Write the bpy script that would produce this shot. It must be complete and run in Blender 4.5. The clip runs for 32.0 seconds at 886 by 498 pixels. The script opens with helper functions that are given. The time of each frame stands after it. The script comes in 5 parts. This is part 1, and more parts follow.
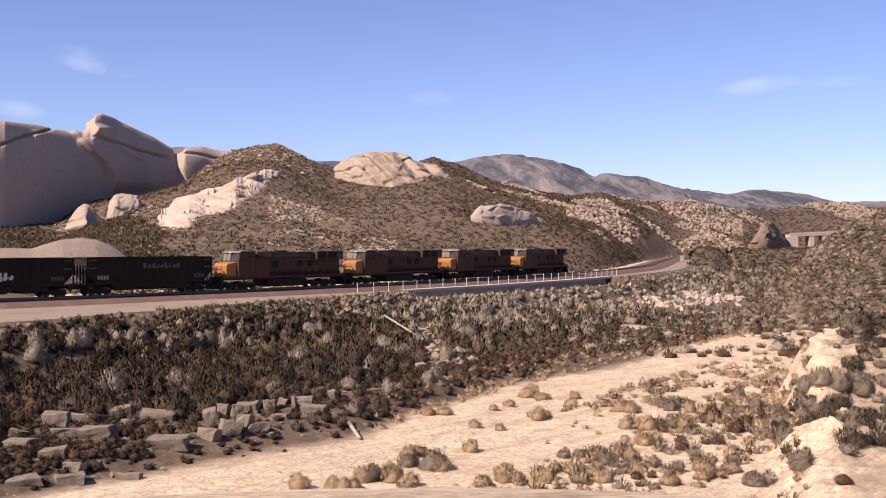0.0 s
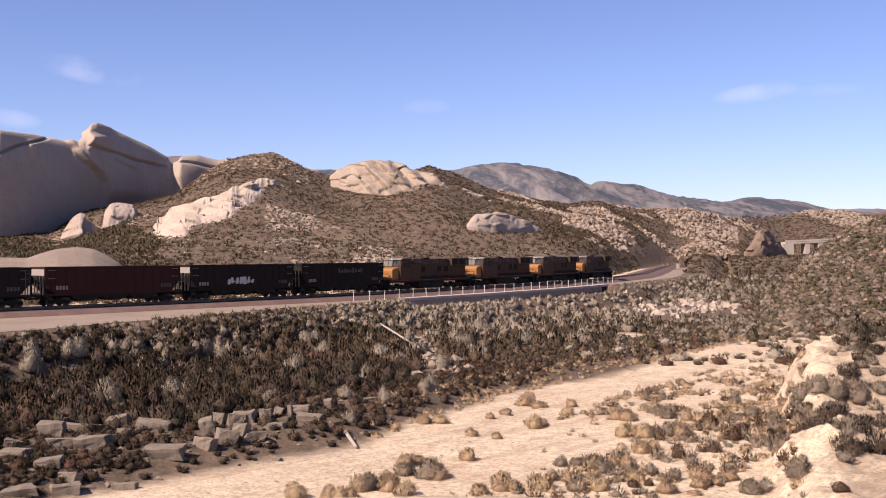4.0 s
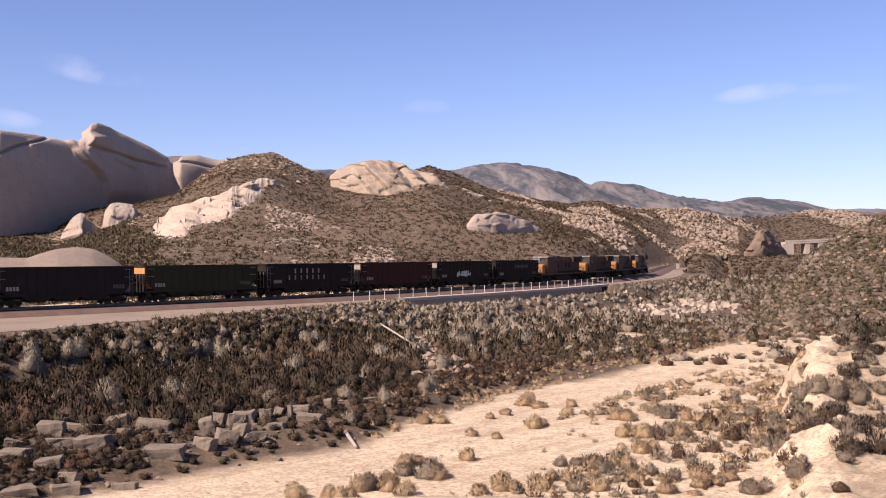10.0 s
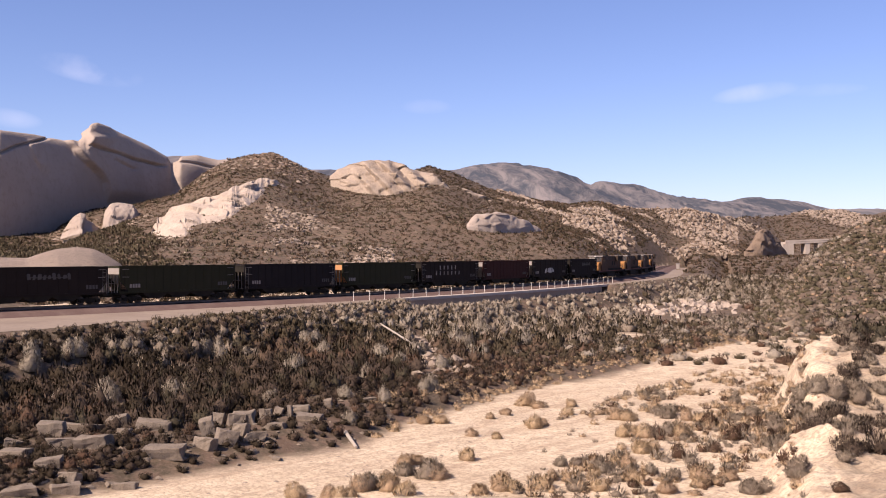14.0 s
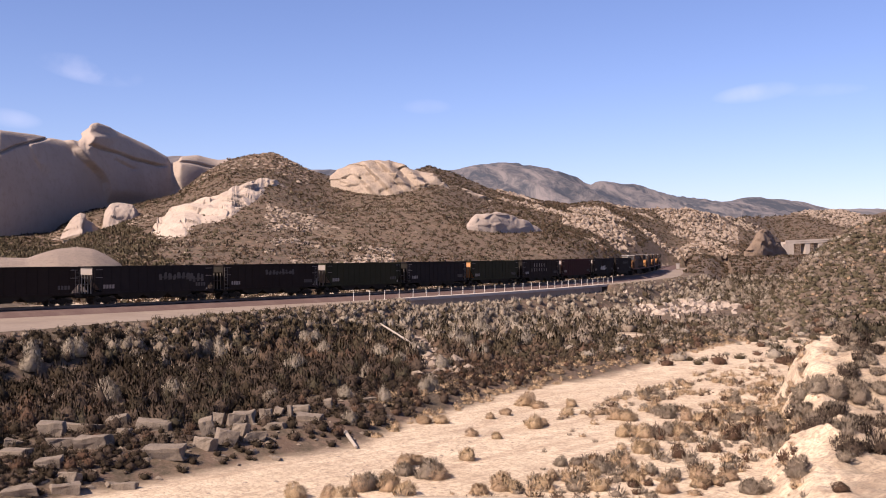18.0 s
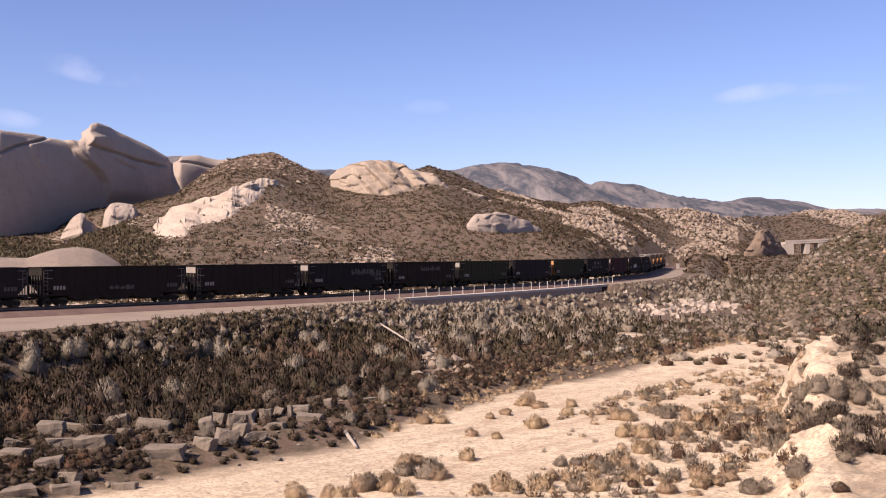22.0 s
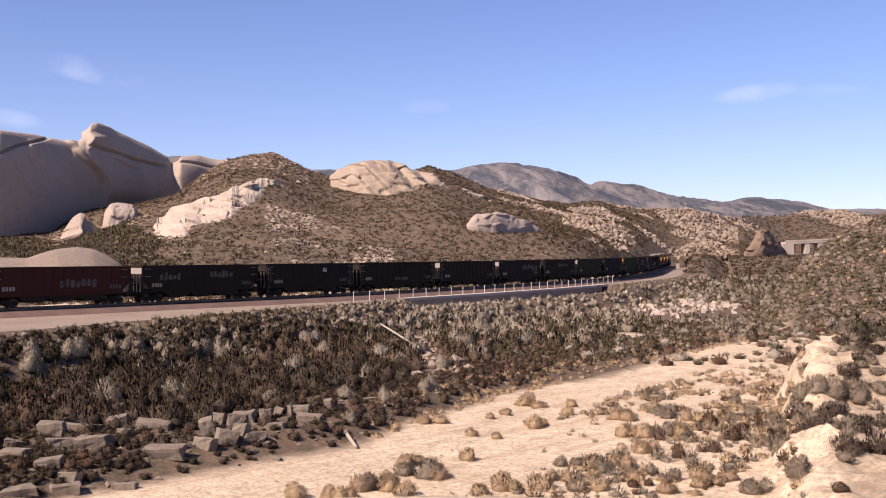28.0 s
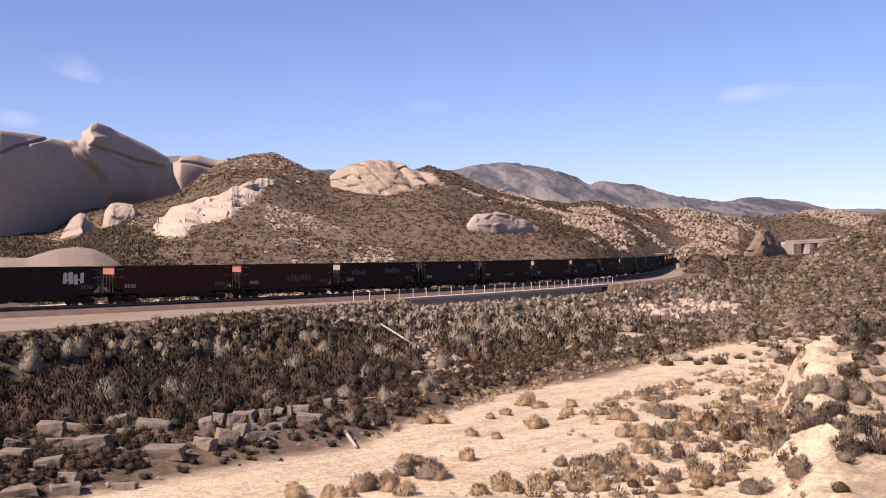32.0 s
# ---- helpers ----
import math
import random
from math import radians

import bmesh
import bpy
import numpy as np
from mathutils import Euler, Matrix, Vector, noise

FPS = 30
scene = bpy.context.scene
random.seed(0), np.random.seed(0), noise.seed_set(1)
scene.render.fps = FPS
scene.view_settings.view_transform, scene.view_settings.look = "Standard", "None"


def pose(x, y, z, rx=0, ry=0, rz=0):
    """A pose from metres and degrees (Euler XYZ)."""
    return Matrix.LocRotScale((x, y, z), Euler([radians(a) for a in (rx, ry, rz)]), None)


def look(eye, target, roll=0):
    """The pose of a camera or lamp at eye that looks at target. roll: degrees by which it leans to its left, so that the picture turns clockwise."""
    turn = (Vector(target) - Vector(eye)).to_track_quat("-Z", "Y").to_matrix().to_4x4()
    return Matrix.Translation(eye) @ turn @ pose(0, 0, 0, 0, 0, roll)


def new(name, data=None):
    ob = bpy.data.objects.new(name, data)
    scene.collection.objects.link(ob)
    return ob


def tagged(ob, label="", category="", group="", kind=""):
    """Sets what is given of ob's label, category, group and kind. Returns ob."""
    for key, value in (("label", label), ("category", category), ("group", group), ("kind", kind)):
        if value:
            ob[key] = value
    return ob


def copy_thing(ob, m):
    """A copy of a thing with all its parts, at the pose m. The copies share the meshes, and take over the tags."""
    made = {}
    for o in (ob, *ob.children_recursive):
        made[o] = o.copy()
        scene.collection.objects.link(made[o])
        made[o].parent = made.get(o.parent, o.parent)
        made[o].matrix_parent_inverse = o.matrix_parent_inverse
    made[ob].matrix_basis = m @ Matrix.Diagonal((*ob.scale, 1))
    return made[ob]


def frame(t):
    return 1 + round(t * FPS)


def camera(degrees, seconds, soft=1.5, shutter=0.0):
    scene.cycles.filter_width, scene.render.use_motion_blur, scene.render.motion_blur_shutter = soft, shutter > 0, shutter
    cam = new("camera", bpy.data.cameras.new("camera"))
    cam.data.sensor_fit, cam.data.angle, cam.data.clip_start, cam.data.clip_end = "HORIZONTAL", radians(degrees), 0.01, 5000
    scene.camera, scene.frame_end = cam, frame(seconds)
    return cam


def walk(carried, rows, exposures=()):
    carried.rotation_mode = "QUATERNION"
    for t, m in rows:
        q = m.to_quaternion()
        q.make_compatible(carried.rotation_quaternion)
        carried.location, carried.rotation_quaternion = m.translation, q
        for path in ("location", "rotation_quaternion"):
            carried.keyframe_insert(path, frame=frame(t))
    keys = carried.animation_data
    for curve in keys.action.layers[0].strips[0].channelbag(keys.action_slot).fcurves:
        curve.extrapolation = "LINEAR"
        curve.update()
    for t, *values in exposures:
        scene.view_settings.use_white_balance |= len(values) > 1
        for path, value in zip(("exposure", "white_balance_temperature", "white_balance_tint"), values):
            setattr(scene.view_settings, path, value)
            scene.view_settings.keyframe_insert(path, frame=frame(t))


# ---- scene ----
# A train of four locomotives and open hopper cars climbs away round a curve past pale sandstone hills.
# x is to the right, y away from the camera, z up; the top of the rail is z = 0.
EYE = (0.0, 0.0, 5.95)
cam = camera(44.85, 32.0, soft=1.0)


def aim(right, up, roll=0.0):
    """The camera's pose: degrees to the right of y, degrees up."""
    return pose(*EYE, 90 + up, 0, -right) @ pose(0, 0, 0, 0, 0, roll)


walk(cam, [(0.0, aim(-0.21, -0.40, 0.14)), (0.25, aim(-0.28, -0.24, 0.07)), (0.5, aim(-0.33, -0.08, 0.02)), (0.75, aim(-0.315, 0.02, 0)), (1.0, aim(-0.285, 0.045, 0)),
           (1.5, aim(-0.24, 0.045, 0)), (2.0, aim(-0.15, 0.045, 0)), (2.5, aim(-0.05, 0.045, 0)), (3.0, aim(0, 0.045, 0)),
           (4.0, aim(0, 0.045, 0)), (32.0, aim(0, 0.045, 0))],
     exposures=[(0.0, 0.95, 6850, 19), (32.0, 0.95, 6850, 19)])

# ---- light ----
SUN_TURN, SUN_UP = -130.0, 43.0   # degrees: turn from y towards x, height over the horizon
world = bpy.data.worlds.new("sky")
scene.world = world
world.use_nodes = True
wn, wl = world.node_tree.nodes, world.node_tree.links
wn.clear()
w_out, w_bg, w_sky = wn.new("ShaderNodeOutputWorld"), wn.new("ShaderNodeBackground"), wn.new("ShaderNodeTexSky")
w_sky.sky_type, w_sky.sun_disc = "NISHITA", False
w_sky.sun_elevation, w_sky.sun_rotation = radians(SUN_UP), radians(SUN_TURN)
w_sky.altitude, w_sky.air_density, w_sky.dust_density, w_sky.ozone_density = 1500, 1.0, 0.9, 4.0
w_bg.inputs["Strength"].default_value = 0.072
w_tint = wn.new("ShaderNodeMix")
w_tint.data_type, w_tint.blend_type = "RGBA", "MULTIPLY"
w_tint.inputs["Factor"].default_value, w_tint.inputs["B"].default_value = 1.0, (0.98, 0.935, 1.13, 1)
wl.new(w_sky.outputs[0], w_tint.inputs["A"])


def wisp(colour, right, up, wide, high, slant, white):
    """A thin streak of cloud in the sky at degrees to the right of y and up: its half width and height in degrees."""
    way = Vector((math.sin(radians(right)) * math.cos(radians(up)), math.cos(radians(right)) * math.cos(radians(up)), math.sin(radians(up))))
    across = way.cross((0, 0, 1)).normalized()
    over = across.cross(way)
    a = radians(slant)
    axes = ((across * math.cos(a) + over * math.sin(a)) / math.tan(radians(wide)), (over * math.cos(a) - across * math.sin(a)) / math.tan(radians(high)), way)
    tc = wn.new("ShaderNodeTexCoord")
    puff = wn.new("ShaderNodeTexNoise")
    puff.inputs["Scale"].default_value, puff.inputs["Detail"].default_value = 16, 7
    wl.new(tc.outputs["Generated"], puff.inputs["Vector"])
    sums = []
    for axis in axes:
        n = wn.new("ShaderNodeVectorMath")
        n.operation = "DOT_PRODUCT"
        n.inputs[1].default_value = axis
        wl.new(tc.outputs["Generated"], n.inputs[0])
        sums.append(n.outputs["Value"])

    def calc(how, p, q):
        n = wn.new("ShaderNodeMath")
        n.operation = how
        for socket, value in zip(n.inputs, (p, q)):
            if isinstance(value, float):
                socket.default_value = value
            else:
                wl.new(value, socket)
        return n.outputs[0]
    far = calc("ADD", calc("MULTIPLY", sums[0], sums[0]), calc("MULTIPLY", sums[1], sums[1]))
    body = calc("MAXIMUM", calc("SUBTRACT", 1.0, far), 0.0)
    body = calc("MULTIPLY", body, calc("GREATER_THAN", sums[2], 0.0))
    fac = calc("MULTIPLY", calc("MULTIPLY", body, calc("MAXIMUM", calc("SUBTRACT", puff.outputs["Fac"], 0.35), 0.0)), white)
    n = wn.new("ShaderNodeMix")
    n.data_type = "RGBA"
    n.inputs["B"].default_value = (10.5, 10.0, 11.0, 1)
    wl.new(fac, n.inputs["Factor"])
    wl.new(colour, n.inputs["A"])
    return n.outputs["Result"]


sky_colour = w_tint.outputs["Result"]
for spot in ((-18.2, 9.05, 2.7, 0.72, -9, 1.0), (-0.9, 7.6, 1.4, 0.42, 0, 0.3), (16.2, 8.0, 2.2, 0.5, 6, 0.6), (-22.0, 6.5, 1.6, 0.5, -6, 0.45), (19.5, 8.0, 2.2, 0.35, 0, 0.2)):
    sky_colour = wisp(sky_colour, *spot)
wl.new(sky_colour, w_bg.inputs["Color"])
wl.new(w_bg.outputs[0], w_out.inputs["Surface"])
sun_data = bpy.data.lights.new("sun", "SUN")
sun_data.energy, sun_data.angle, sun_data.color = 4.5, radians(0.5), (1.0, 0.89, 0.76)
sun = new("sun", sun_data)
sun_way = Vector((math.sin(radians(SUN_TURN)) * math.cos(radians(SUN_UP)), math.cos(radians(SUN_TURN)) * math.cos(radians(SUN_UP)), math.sin(radians(SUN_UP))))
sun.matrix_world = look(sun_way * 200, (0, 0, 0))

# ---- materials ----
def material(name, rough=0.85, metal=0.0):
    m = bpy.data.materials.new(name)
    m.use_nodes = True
    b = m.node_tree.nodes["Principled BSDF"]
    b.inputs["Roughness"].default_value, b.inputs["Metallic"].default_value = rough, metal
    b.inputs["Specular IOR Level"].default_value = 0.15
    return m


def node(m, kind, **values):
    n = m.node_tree.nodes.new(kind)
    for key, value in values.items():
        n.inputs[key.replace("_", " ")].default_value = value
    return n


def join(m, a, b):
    m.node_tree.links.new(a, b)


def coords(m, scale=(1, 1, 1), space="Object"):
    tc, mp = node(m, "ShaderNodeTexCoord"), node(m, "ShaderNodeMapping", Scale=scale)
    join(m, tc.outputs[space], mp.inputs[0])
    return mp.outputs[0]


def noise_of(m, where, scale, detail=6, rough=0.6, warp=0.0):
    n = node(m, "ShaderNodeTexNoise", Scale=scale, Detail=detail, Roughness=rough, Distortion=warp)
    join(m, where, n.inputs["Vector"])
    return n.outputs["Fac"]


def ramp(m, fac, stops):
    r = node(m, "ShaderNodeValToRGB")
    while len(r.color_ramp.elements) < len(stops):
        r.color_ramp.elements.new(0.5)
    for e, (at, c) in zip(r.color_ramp.elements, stops):
        e.position, e.color = at, (*(c if isinstance(c, tuple) else (c, c, c)), 1)
    join(m, fac, r.inputs[0])
    return r.outputs[0]


def mix(m, fac, a, b, how="MIX"):
    n = m.node_tree.nodes.new("ShaderNodeMix")
    n.data_type, n.blend_type = "RGBA", how
    for socket, value in ((n.inputs["Factor"], fac), (n.inputs["A"], a), (n.inputs["B"], b)):
        if isinstance(value, (int, float)):
            socket.default_value = value
        elif isinstance(value, tuple):
            socket.default_value = (*value, 1)
        else:
            join(m, value, socket)
    return n.outputs["Result"]


def finish(m, colour, height=None, depth=0.05, strength=0.6):
    b = m.node_tree.nodes["Principled BSDF"]
    join(m, colour, b.inputs["Base Color"])
    if height is not None:
        bump = node(m, "ShaderNodeBump", Strength=strength, Distance=depth)
        join(m, height, bump.inputs["Height"])
        join(m, bump.outputs[0], b.inputs["Normal"])
    return m


def plain(name, colour, rough=0.8, metal=0.0, wear=0.35, scale=3.0, dust=(0.25, 0.2, 0.16)):
    """A surface of one colour with grain, patches of dust and wear."""
    m = material(name, rough, metal)
    at = coords(m)
    coarse, fine = noise_of(m, at, scale * 0.35, 5), noise_of(m, at, scale * 4, 6)
    c = mix(m, ramp(m, fine, [(0.3, 0.0), (0.75, wear * 0.6)]), colour, tuple(v * 0.55 for v in colour))
    c = mix(m, ramp(m, coarse, [(0.45, 0.0), (0.8, wear)]), c, dust)
    return finish(m, c, fine, 0.01, 0.3)


def half_of(m, value):
    n = m.node_tree.nodes.new("ShaderNodeMath")
    n.operation = "MULTIPLY"
    n.inputs[1].default_value = 0.5
    join(m, value, n.inputs[0])
    return n.outputs[0]


def sand_material():
    m = material("sand_and_soil", 0.95)
    at = coords(m)
    wide, mid, fine = noise_of(m, at, 0.035, 5), noise_of(m, at, 0.45, 7, 0.65, 0.4), noise_of(m, at, 5.0, 8, 0.7)
    pale = mix(m, ramp(m, mid, [(0.35, 0.0), (0.7, 1.0)]), (0.68, 0.545, 0.39), (0.50, 0.385, 0.27))
    turned = node(m, "ShaderNodeMapping", Rotation=(0, 0, math.radians(-50)))
    join(m, at, turned.inputs[0])
    drawn = node(m, "ShaderNodeMapping", Scale=(0.07, 1, 1))
    join(m, turned.outputs[0], drawn.inputs[0])
    # tyre tracks and runnels along the wash
    pale = mix(m, ramp(m, noise_of(m, drawn.outputs[0], 1.1, 6, 0.65), [(0.5, 0.0), (0.62, 0.55)]), pale, (0.40, 0.285, 0.195))
    soil = mix(m, ramp(m, mid, [(0.35, 0.0), (0.7, 1.0)]), (0.15, 0.098, 0.071), (0.084, 0.056, 0.041))
    soil = mix(m, ramp(m, noise_of(m, at, 0.55, 7, 0.7, 0.3), [(0.42, 0.0), (0.56, 0.85)]), soil, (0.05, 0.043, 0.028))
    soil = mix(m, ramp(m, noise_of(m, at, 0.8, 8, 0.75, 0.2), [(0.60, 0.0), (0.68, 0.7)]), soil, (0.30, 0.235, 0.18))
    # the wash is pale sand, the slopes and hills browner soil
    att = node(m, "ShaderNodeAttribute")
    att.attribute_name = "soil"
    edge = mix(m, 0.25, att.outputs["Fac"], mid)
    c = mix(m, ramp(m, edge, [(0.3, 0.0), (0.6, 1.0)]), pale, soil)
    c = mix(m, ramp(m, fine, [(0.36, 0.6), (0.54, 0.0)]), c, (0.14, 0.105, 0.08))
    c = mix(m, ramp(m, noise_of(m, at, 1.7, 8, 0.75), [(0.38, 0.4), (0.52, 0.0)]), c, (0.2, 0.14, 0.1))
    c = mix(m, ramp(m, wide, [(0.4, 0.0), (0.7, 0.18)]), c, (0.26, 0.175, 0.115))
    # chaparral covers the far range, with the haze of distance painted in as blue-grey
    hazed_scrub = mix(m, ramp(m, noise_of(m, coords(m, (1, 0.1, 0.6)), 0.02, 10, 0.75, 0.6), [(0.42, 0.0), (0.6, 1.0)]), (0.05, 0.056, 0.07), (0.18, 0.158, 0.155))
    c = mix(m, ramp(m, half_of(m, att.outputs["Fac"]), [(0.55, 0.0), (0.9, 1.0)]), c, hazed_scrub)
    h = mix(m, 0.35, mid, fine)
    return finish(m, c, h, 0.22, 0.8)


def rock_material(name, pale, dark, scale=0.05, stain=0.5):
    m = material(name, 0.92)
    at = coords(m)
    streak = noise_of(m, coords(m, (1, 1, 0.15)), scale * 2.2, 7, 0.6, 0.5)
    wide, fine = noise_of(m, at, scale, 6, 0.6), noise_of(m, at, scale * 14, 8, 0.7)
    c = mix(m, ramp(m, wide, [(0.35, 0.0), (0.7, 1.0)]), pale, tuple(0.8 * v for v in pale))
    c = mix(m, ramp(m, streak, [(0.52, 0.0), (0.75, stain)]), c, dark)
    c = mix(m, ramp(m, fine, [(0.35, stain), (0.5, 0.0)]), c, dark)
    return finish(m, c, mix(m, 0.4, streak, fine), 1.2 if scale < 0.2 else 0.15, 0.7)


def leaf_material(name, tip, stem, woody):
    """Foliage: the hue wanders from plant to plant and from twig to twig; shade between the sprigs is painted in as
    dark specks.
    """
    m = material(name, 0.9)
    info, geo, at = node(m, "ShaderNodeObjectInfo"), node(m, "ShaderNodeNewGeometry"), coords(m, space="Object")
    c = mix(m, geo.outputs["Random Per Island"], tip, tuple(0.66 * v for v in tip))
    c = mix(m, ramp(m, noise_of(m, at, 0.55, 3), [(0.44, 0.0), (0.56, 0.8)]), c, stem)
    c = mix(m, ramp(m, info.outputs["Random"], [(0.2, 0.0), (1.0, 0.6)]), c, woody)
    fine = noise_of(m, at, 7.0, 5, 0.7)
    # dark specks put the shade of gaps between sprigs into the colour
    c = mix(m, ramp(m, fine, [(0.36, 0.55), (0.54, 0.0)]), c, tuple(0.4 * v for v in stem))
    return finish(m, c, fine, 0.12, 0.7)


SAND = sand_material()
CLIFF_ROCK = rock_material("grey_tan_sandstone", (0.365, 0.295, 0.245), (0.27, 0.205, 0.165), 0.035, 0.5)
DOME_ROCK = rock_material("grey_brown_sandstone", (0.29, 0.225, 0.18), (0.15, 0.11, 0.085), 0.15, 0.6)
BAND_ROCK = rock_material("cream_sandstone", (0.46, 0.37, 0.30), (0.26, 0.195, 0.15), 0.12, 0.5)
BOULDER = rock_material("boulder_stone", (0.32, 0.25, 0.195), (0.17, 0.125, 0.095), 0.5, 0.7)
RIDGE_ROCK = rock_material("tan_ridge_sandstone", (0.37, 0.292, 0.228), (0.2, 0.15, 0.115), 0.12, 0.6)
KNOB_ROCK = rock_material("brown_rubble_stone", (0.21, 0.15, 0.11), (0.09, 0.062, 0.045), 0.5, 0.8)
CONCRETE = rock_material("broken_concrete", (0.215, 0.172, 0.135), (0.085, 0.066, 0.052), 0.9, 0.75)
BANK_EARTH = rock_material("crumbly_pale_earth", (0.55, 0.40, 0.28), (0.36, 0.24, 0.16), 1.2, 0.5)
PALE_CONCRETE = rock_material("pale_bridge_concrete", (0.45, 0.38, 0.32), (0.3, 0.24, 0.2), 0.4, 0.5)
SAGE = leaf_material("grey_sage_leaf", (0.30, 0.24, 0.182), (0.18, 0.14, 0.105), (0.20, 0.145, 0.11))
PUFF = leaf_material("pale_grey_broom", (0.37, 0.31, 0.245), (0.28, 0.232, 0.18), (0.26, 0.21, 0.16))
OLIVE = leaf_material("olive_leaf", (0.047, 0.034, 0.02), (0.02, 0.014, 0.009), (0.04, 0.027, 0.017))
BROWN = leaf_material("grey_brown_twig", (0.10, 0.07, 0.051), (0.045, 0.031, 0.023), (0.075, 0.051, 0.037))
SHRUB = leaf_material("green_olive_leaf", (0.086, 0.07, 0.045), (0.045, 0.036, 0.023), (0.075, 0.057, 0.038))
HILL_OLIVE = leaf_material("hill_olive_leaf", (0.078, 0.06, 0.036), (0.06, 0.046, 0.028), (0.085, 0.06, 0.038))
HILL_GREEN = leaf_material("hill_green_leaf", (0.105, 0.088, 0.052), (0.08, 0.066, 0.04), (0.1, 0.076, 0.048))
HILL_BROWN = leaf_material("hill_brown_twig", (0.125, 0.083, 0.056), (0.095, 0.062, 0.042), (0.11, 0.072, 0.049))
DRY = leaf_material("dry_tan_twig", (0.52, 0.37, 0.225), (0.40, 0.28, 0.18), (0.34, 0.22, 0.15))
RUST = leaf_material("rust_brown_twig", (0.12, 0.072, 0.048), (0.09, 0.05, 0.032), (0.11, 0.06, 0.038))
TWIG = plain("dark_twig_tangle", (0.03, 0.02, 0.013), 0.95, 0, 0.6, 6.0, (0.055, 0.037, 0.024))
DRY_TWIG = plain("brown_twig_tangle", (0.17, 0.118, 0.078), 0.95, 0, 0.6, 6.0, (0.11, 0.08, 0.055))
BALLAST = plain("purple_brown_ballast", (0.13, 0.083, 0.072), 0.95, 0, 0.8, 1.6, (0.17, 0.12, 0.10))
ROAD = plain("pale_dirt_road", (0.27, 0.212, 0.168), 0.95, 0, 0.8, 0.5, (0.17, 0.127, 0.1))
STEEL = plain("worn_steel", (0.28, 0.26, 0.24), 0.4, 0.8, 0.3, 3)
RAIL = plain("rusty_rail_steel", (0.14, 0.095, 0.075), 0.75, 0.0, 0.4, 3)
OLD_WOOD = plain("bleached_wood", (0.36, 0.31, 0.26), 0.9, 0, 0.5)
WHITE_POST = plain("white_painted_post", (0.6, 0.56, 0.51), 0.7, 0, 0.3)
BLACK = plain("black_car_paint", (0.017, 0.0115, 0.0095), 0.85, 0, 0.25, 1.2, (0.04, 0.031, 0.025))
UNDER = plain("grimy_black_iron", (0.018, 0.015, 0.012), 0.9, 0, 0.3, 2, (0.06, 0.05, 0.04))
WHEEL = plain("wheel_iron", (0.06, 0.05, 0.045), 0.6, 0.5)
YELLOW = plain("armour_yellow_paint", (0.31, 0.145, 0.052), 0.7, 0, 0.6, 1.2, (0.16, 0.08, 0.04))
GRIME = plain("grimy_yellow_paint", (0.078, 0.039, 0.023), 0.75, 0, 0.7, 1.0, (0.05, 0.033, 0.024))
SOOT = plain("sooty_grey_paint", (0.055, 0.036, 0.026), 0.8, 0, 0.5, 1.5)
GREY = plain("grey_roof_paint_and_glare", (0.15, 0.13, 0.115), 0.55, 0, 0.3, 1.5)
RED = plain("red_stripe_paint", (0.14, 0.02, 0.014), 0.55)
LETTER = plain("worn_white_lettering", (0.26, 0.225, 0.2), 0.8, 0, 0.7, 2.5, (0.05, 0.04, 0.033))
FADED = plain("faded_lettering", (0.085, 0.076, 0.07), 0.8, 0, 0.8, 2.5, (0.03, 0.024, 0.02))
WHITE = plain("white_lettering", (0.45, 0.43, 0.40), 0.7, 0, 0.3)
GLASS = plain("dark_cab_glass", (0.02, 0.022, 0.025), 0.1)
MAROON = plain("oxide_red_car_paint", (0.042, 0.0145, 0.012), 0.85, 0, 0.3, 1.2, (0.045, 0.027, 0.022))
GREEN = plain("olive_green_car_paint", (0.026, 0.025, 0.013), 0.85, 0, 0.3, 1.2, (0.05, 0.04, 0.026))
NAVY = plain("blue_black_car_paint", (0.016, 0.0125, 0.0125), 0.85, 0, 0.3, 1.2, (0.042, 0.034, 0.028))
ORANGE = plain("orange_end_paint", (0.5, 0.23, 0.09), 0.6)
END_GREY = plain("light_grey_end_paint", (0.30, 0.26, 0.235), 0.7)
RUNG = plain("dull_grey_rung_paint", (0.13, 0.115, 0.1), 0.7)
END_RED = plain("red_end_paint", (0.34, 0.13, 0.10), 0.7)


# ---- mesh helpers ----
def part(name, bm, mat, parent=None, label=""):
    mesh = bpy.data.meshes.new(name)
    bm.to_mesh(mesh)
    bm.free()
    mesh.materials.append(mat)
    ob = new(name, mesh)
    ob.parent = parent
    return tagged(ob, label)


def data_part(name, mesh, parent=None, m=None):
    """Another object on a mesh that exists."""
    ob = new(name, mesh)
    ob.parent = parent
    if m is not None:
        ob.matrix_basis = m
    return ob


def mesh_of(name, verts, faces, mat, smooth=False):
    mesh = bpy.data.meshes.new(name)
    mesh.from_pydata(verts, [], faces)
    mesh.materials.append(mat)
    if smooth:
        mesh.polygons.foreach_set("use_smooth", [True] * len(mesh.polygons))
    mesh.update()
    return mesh


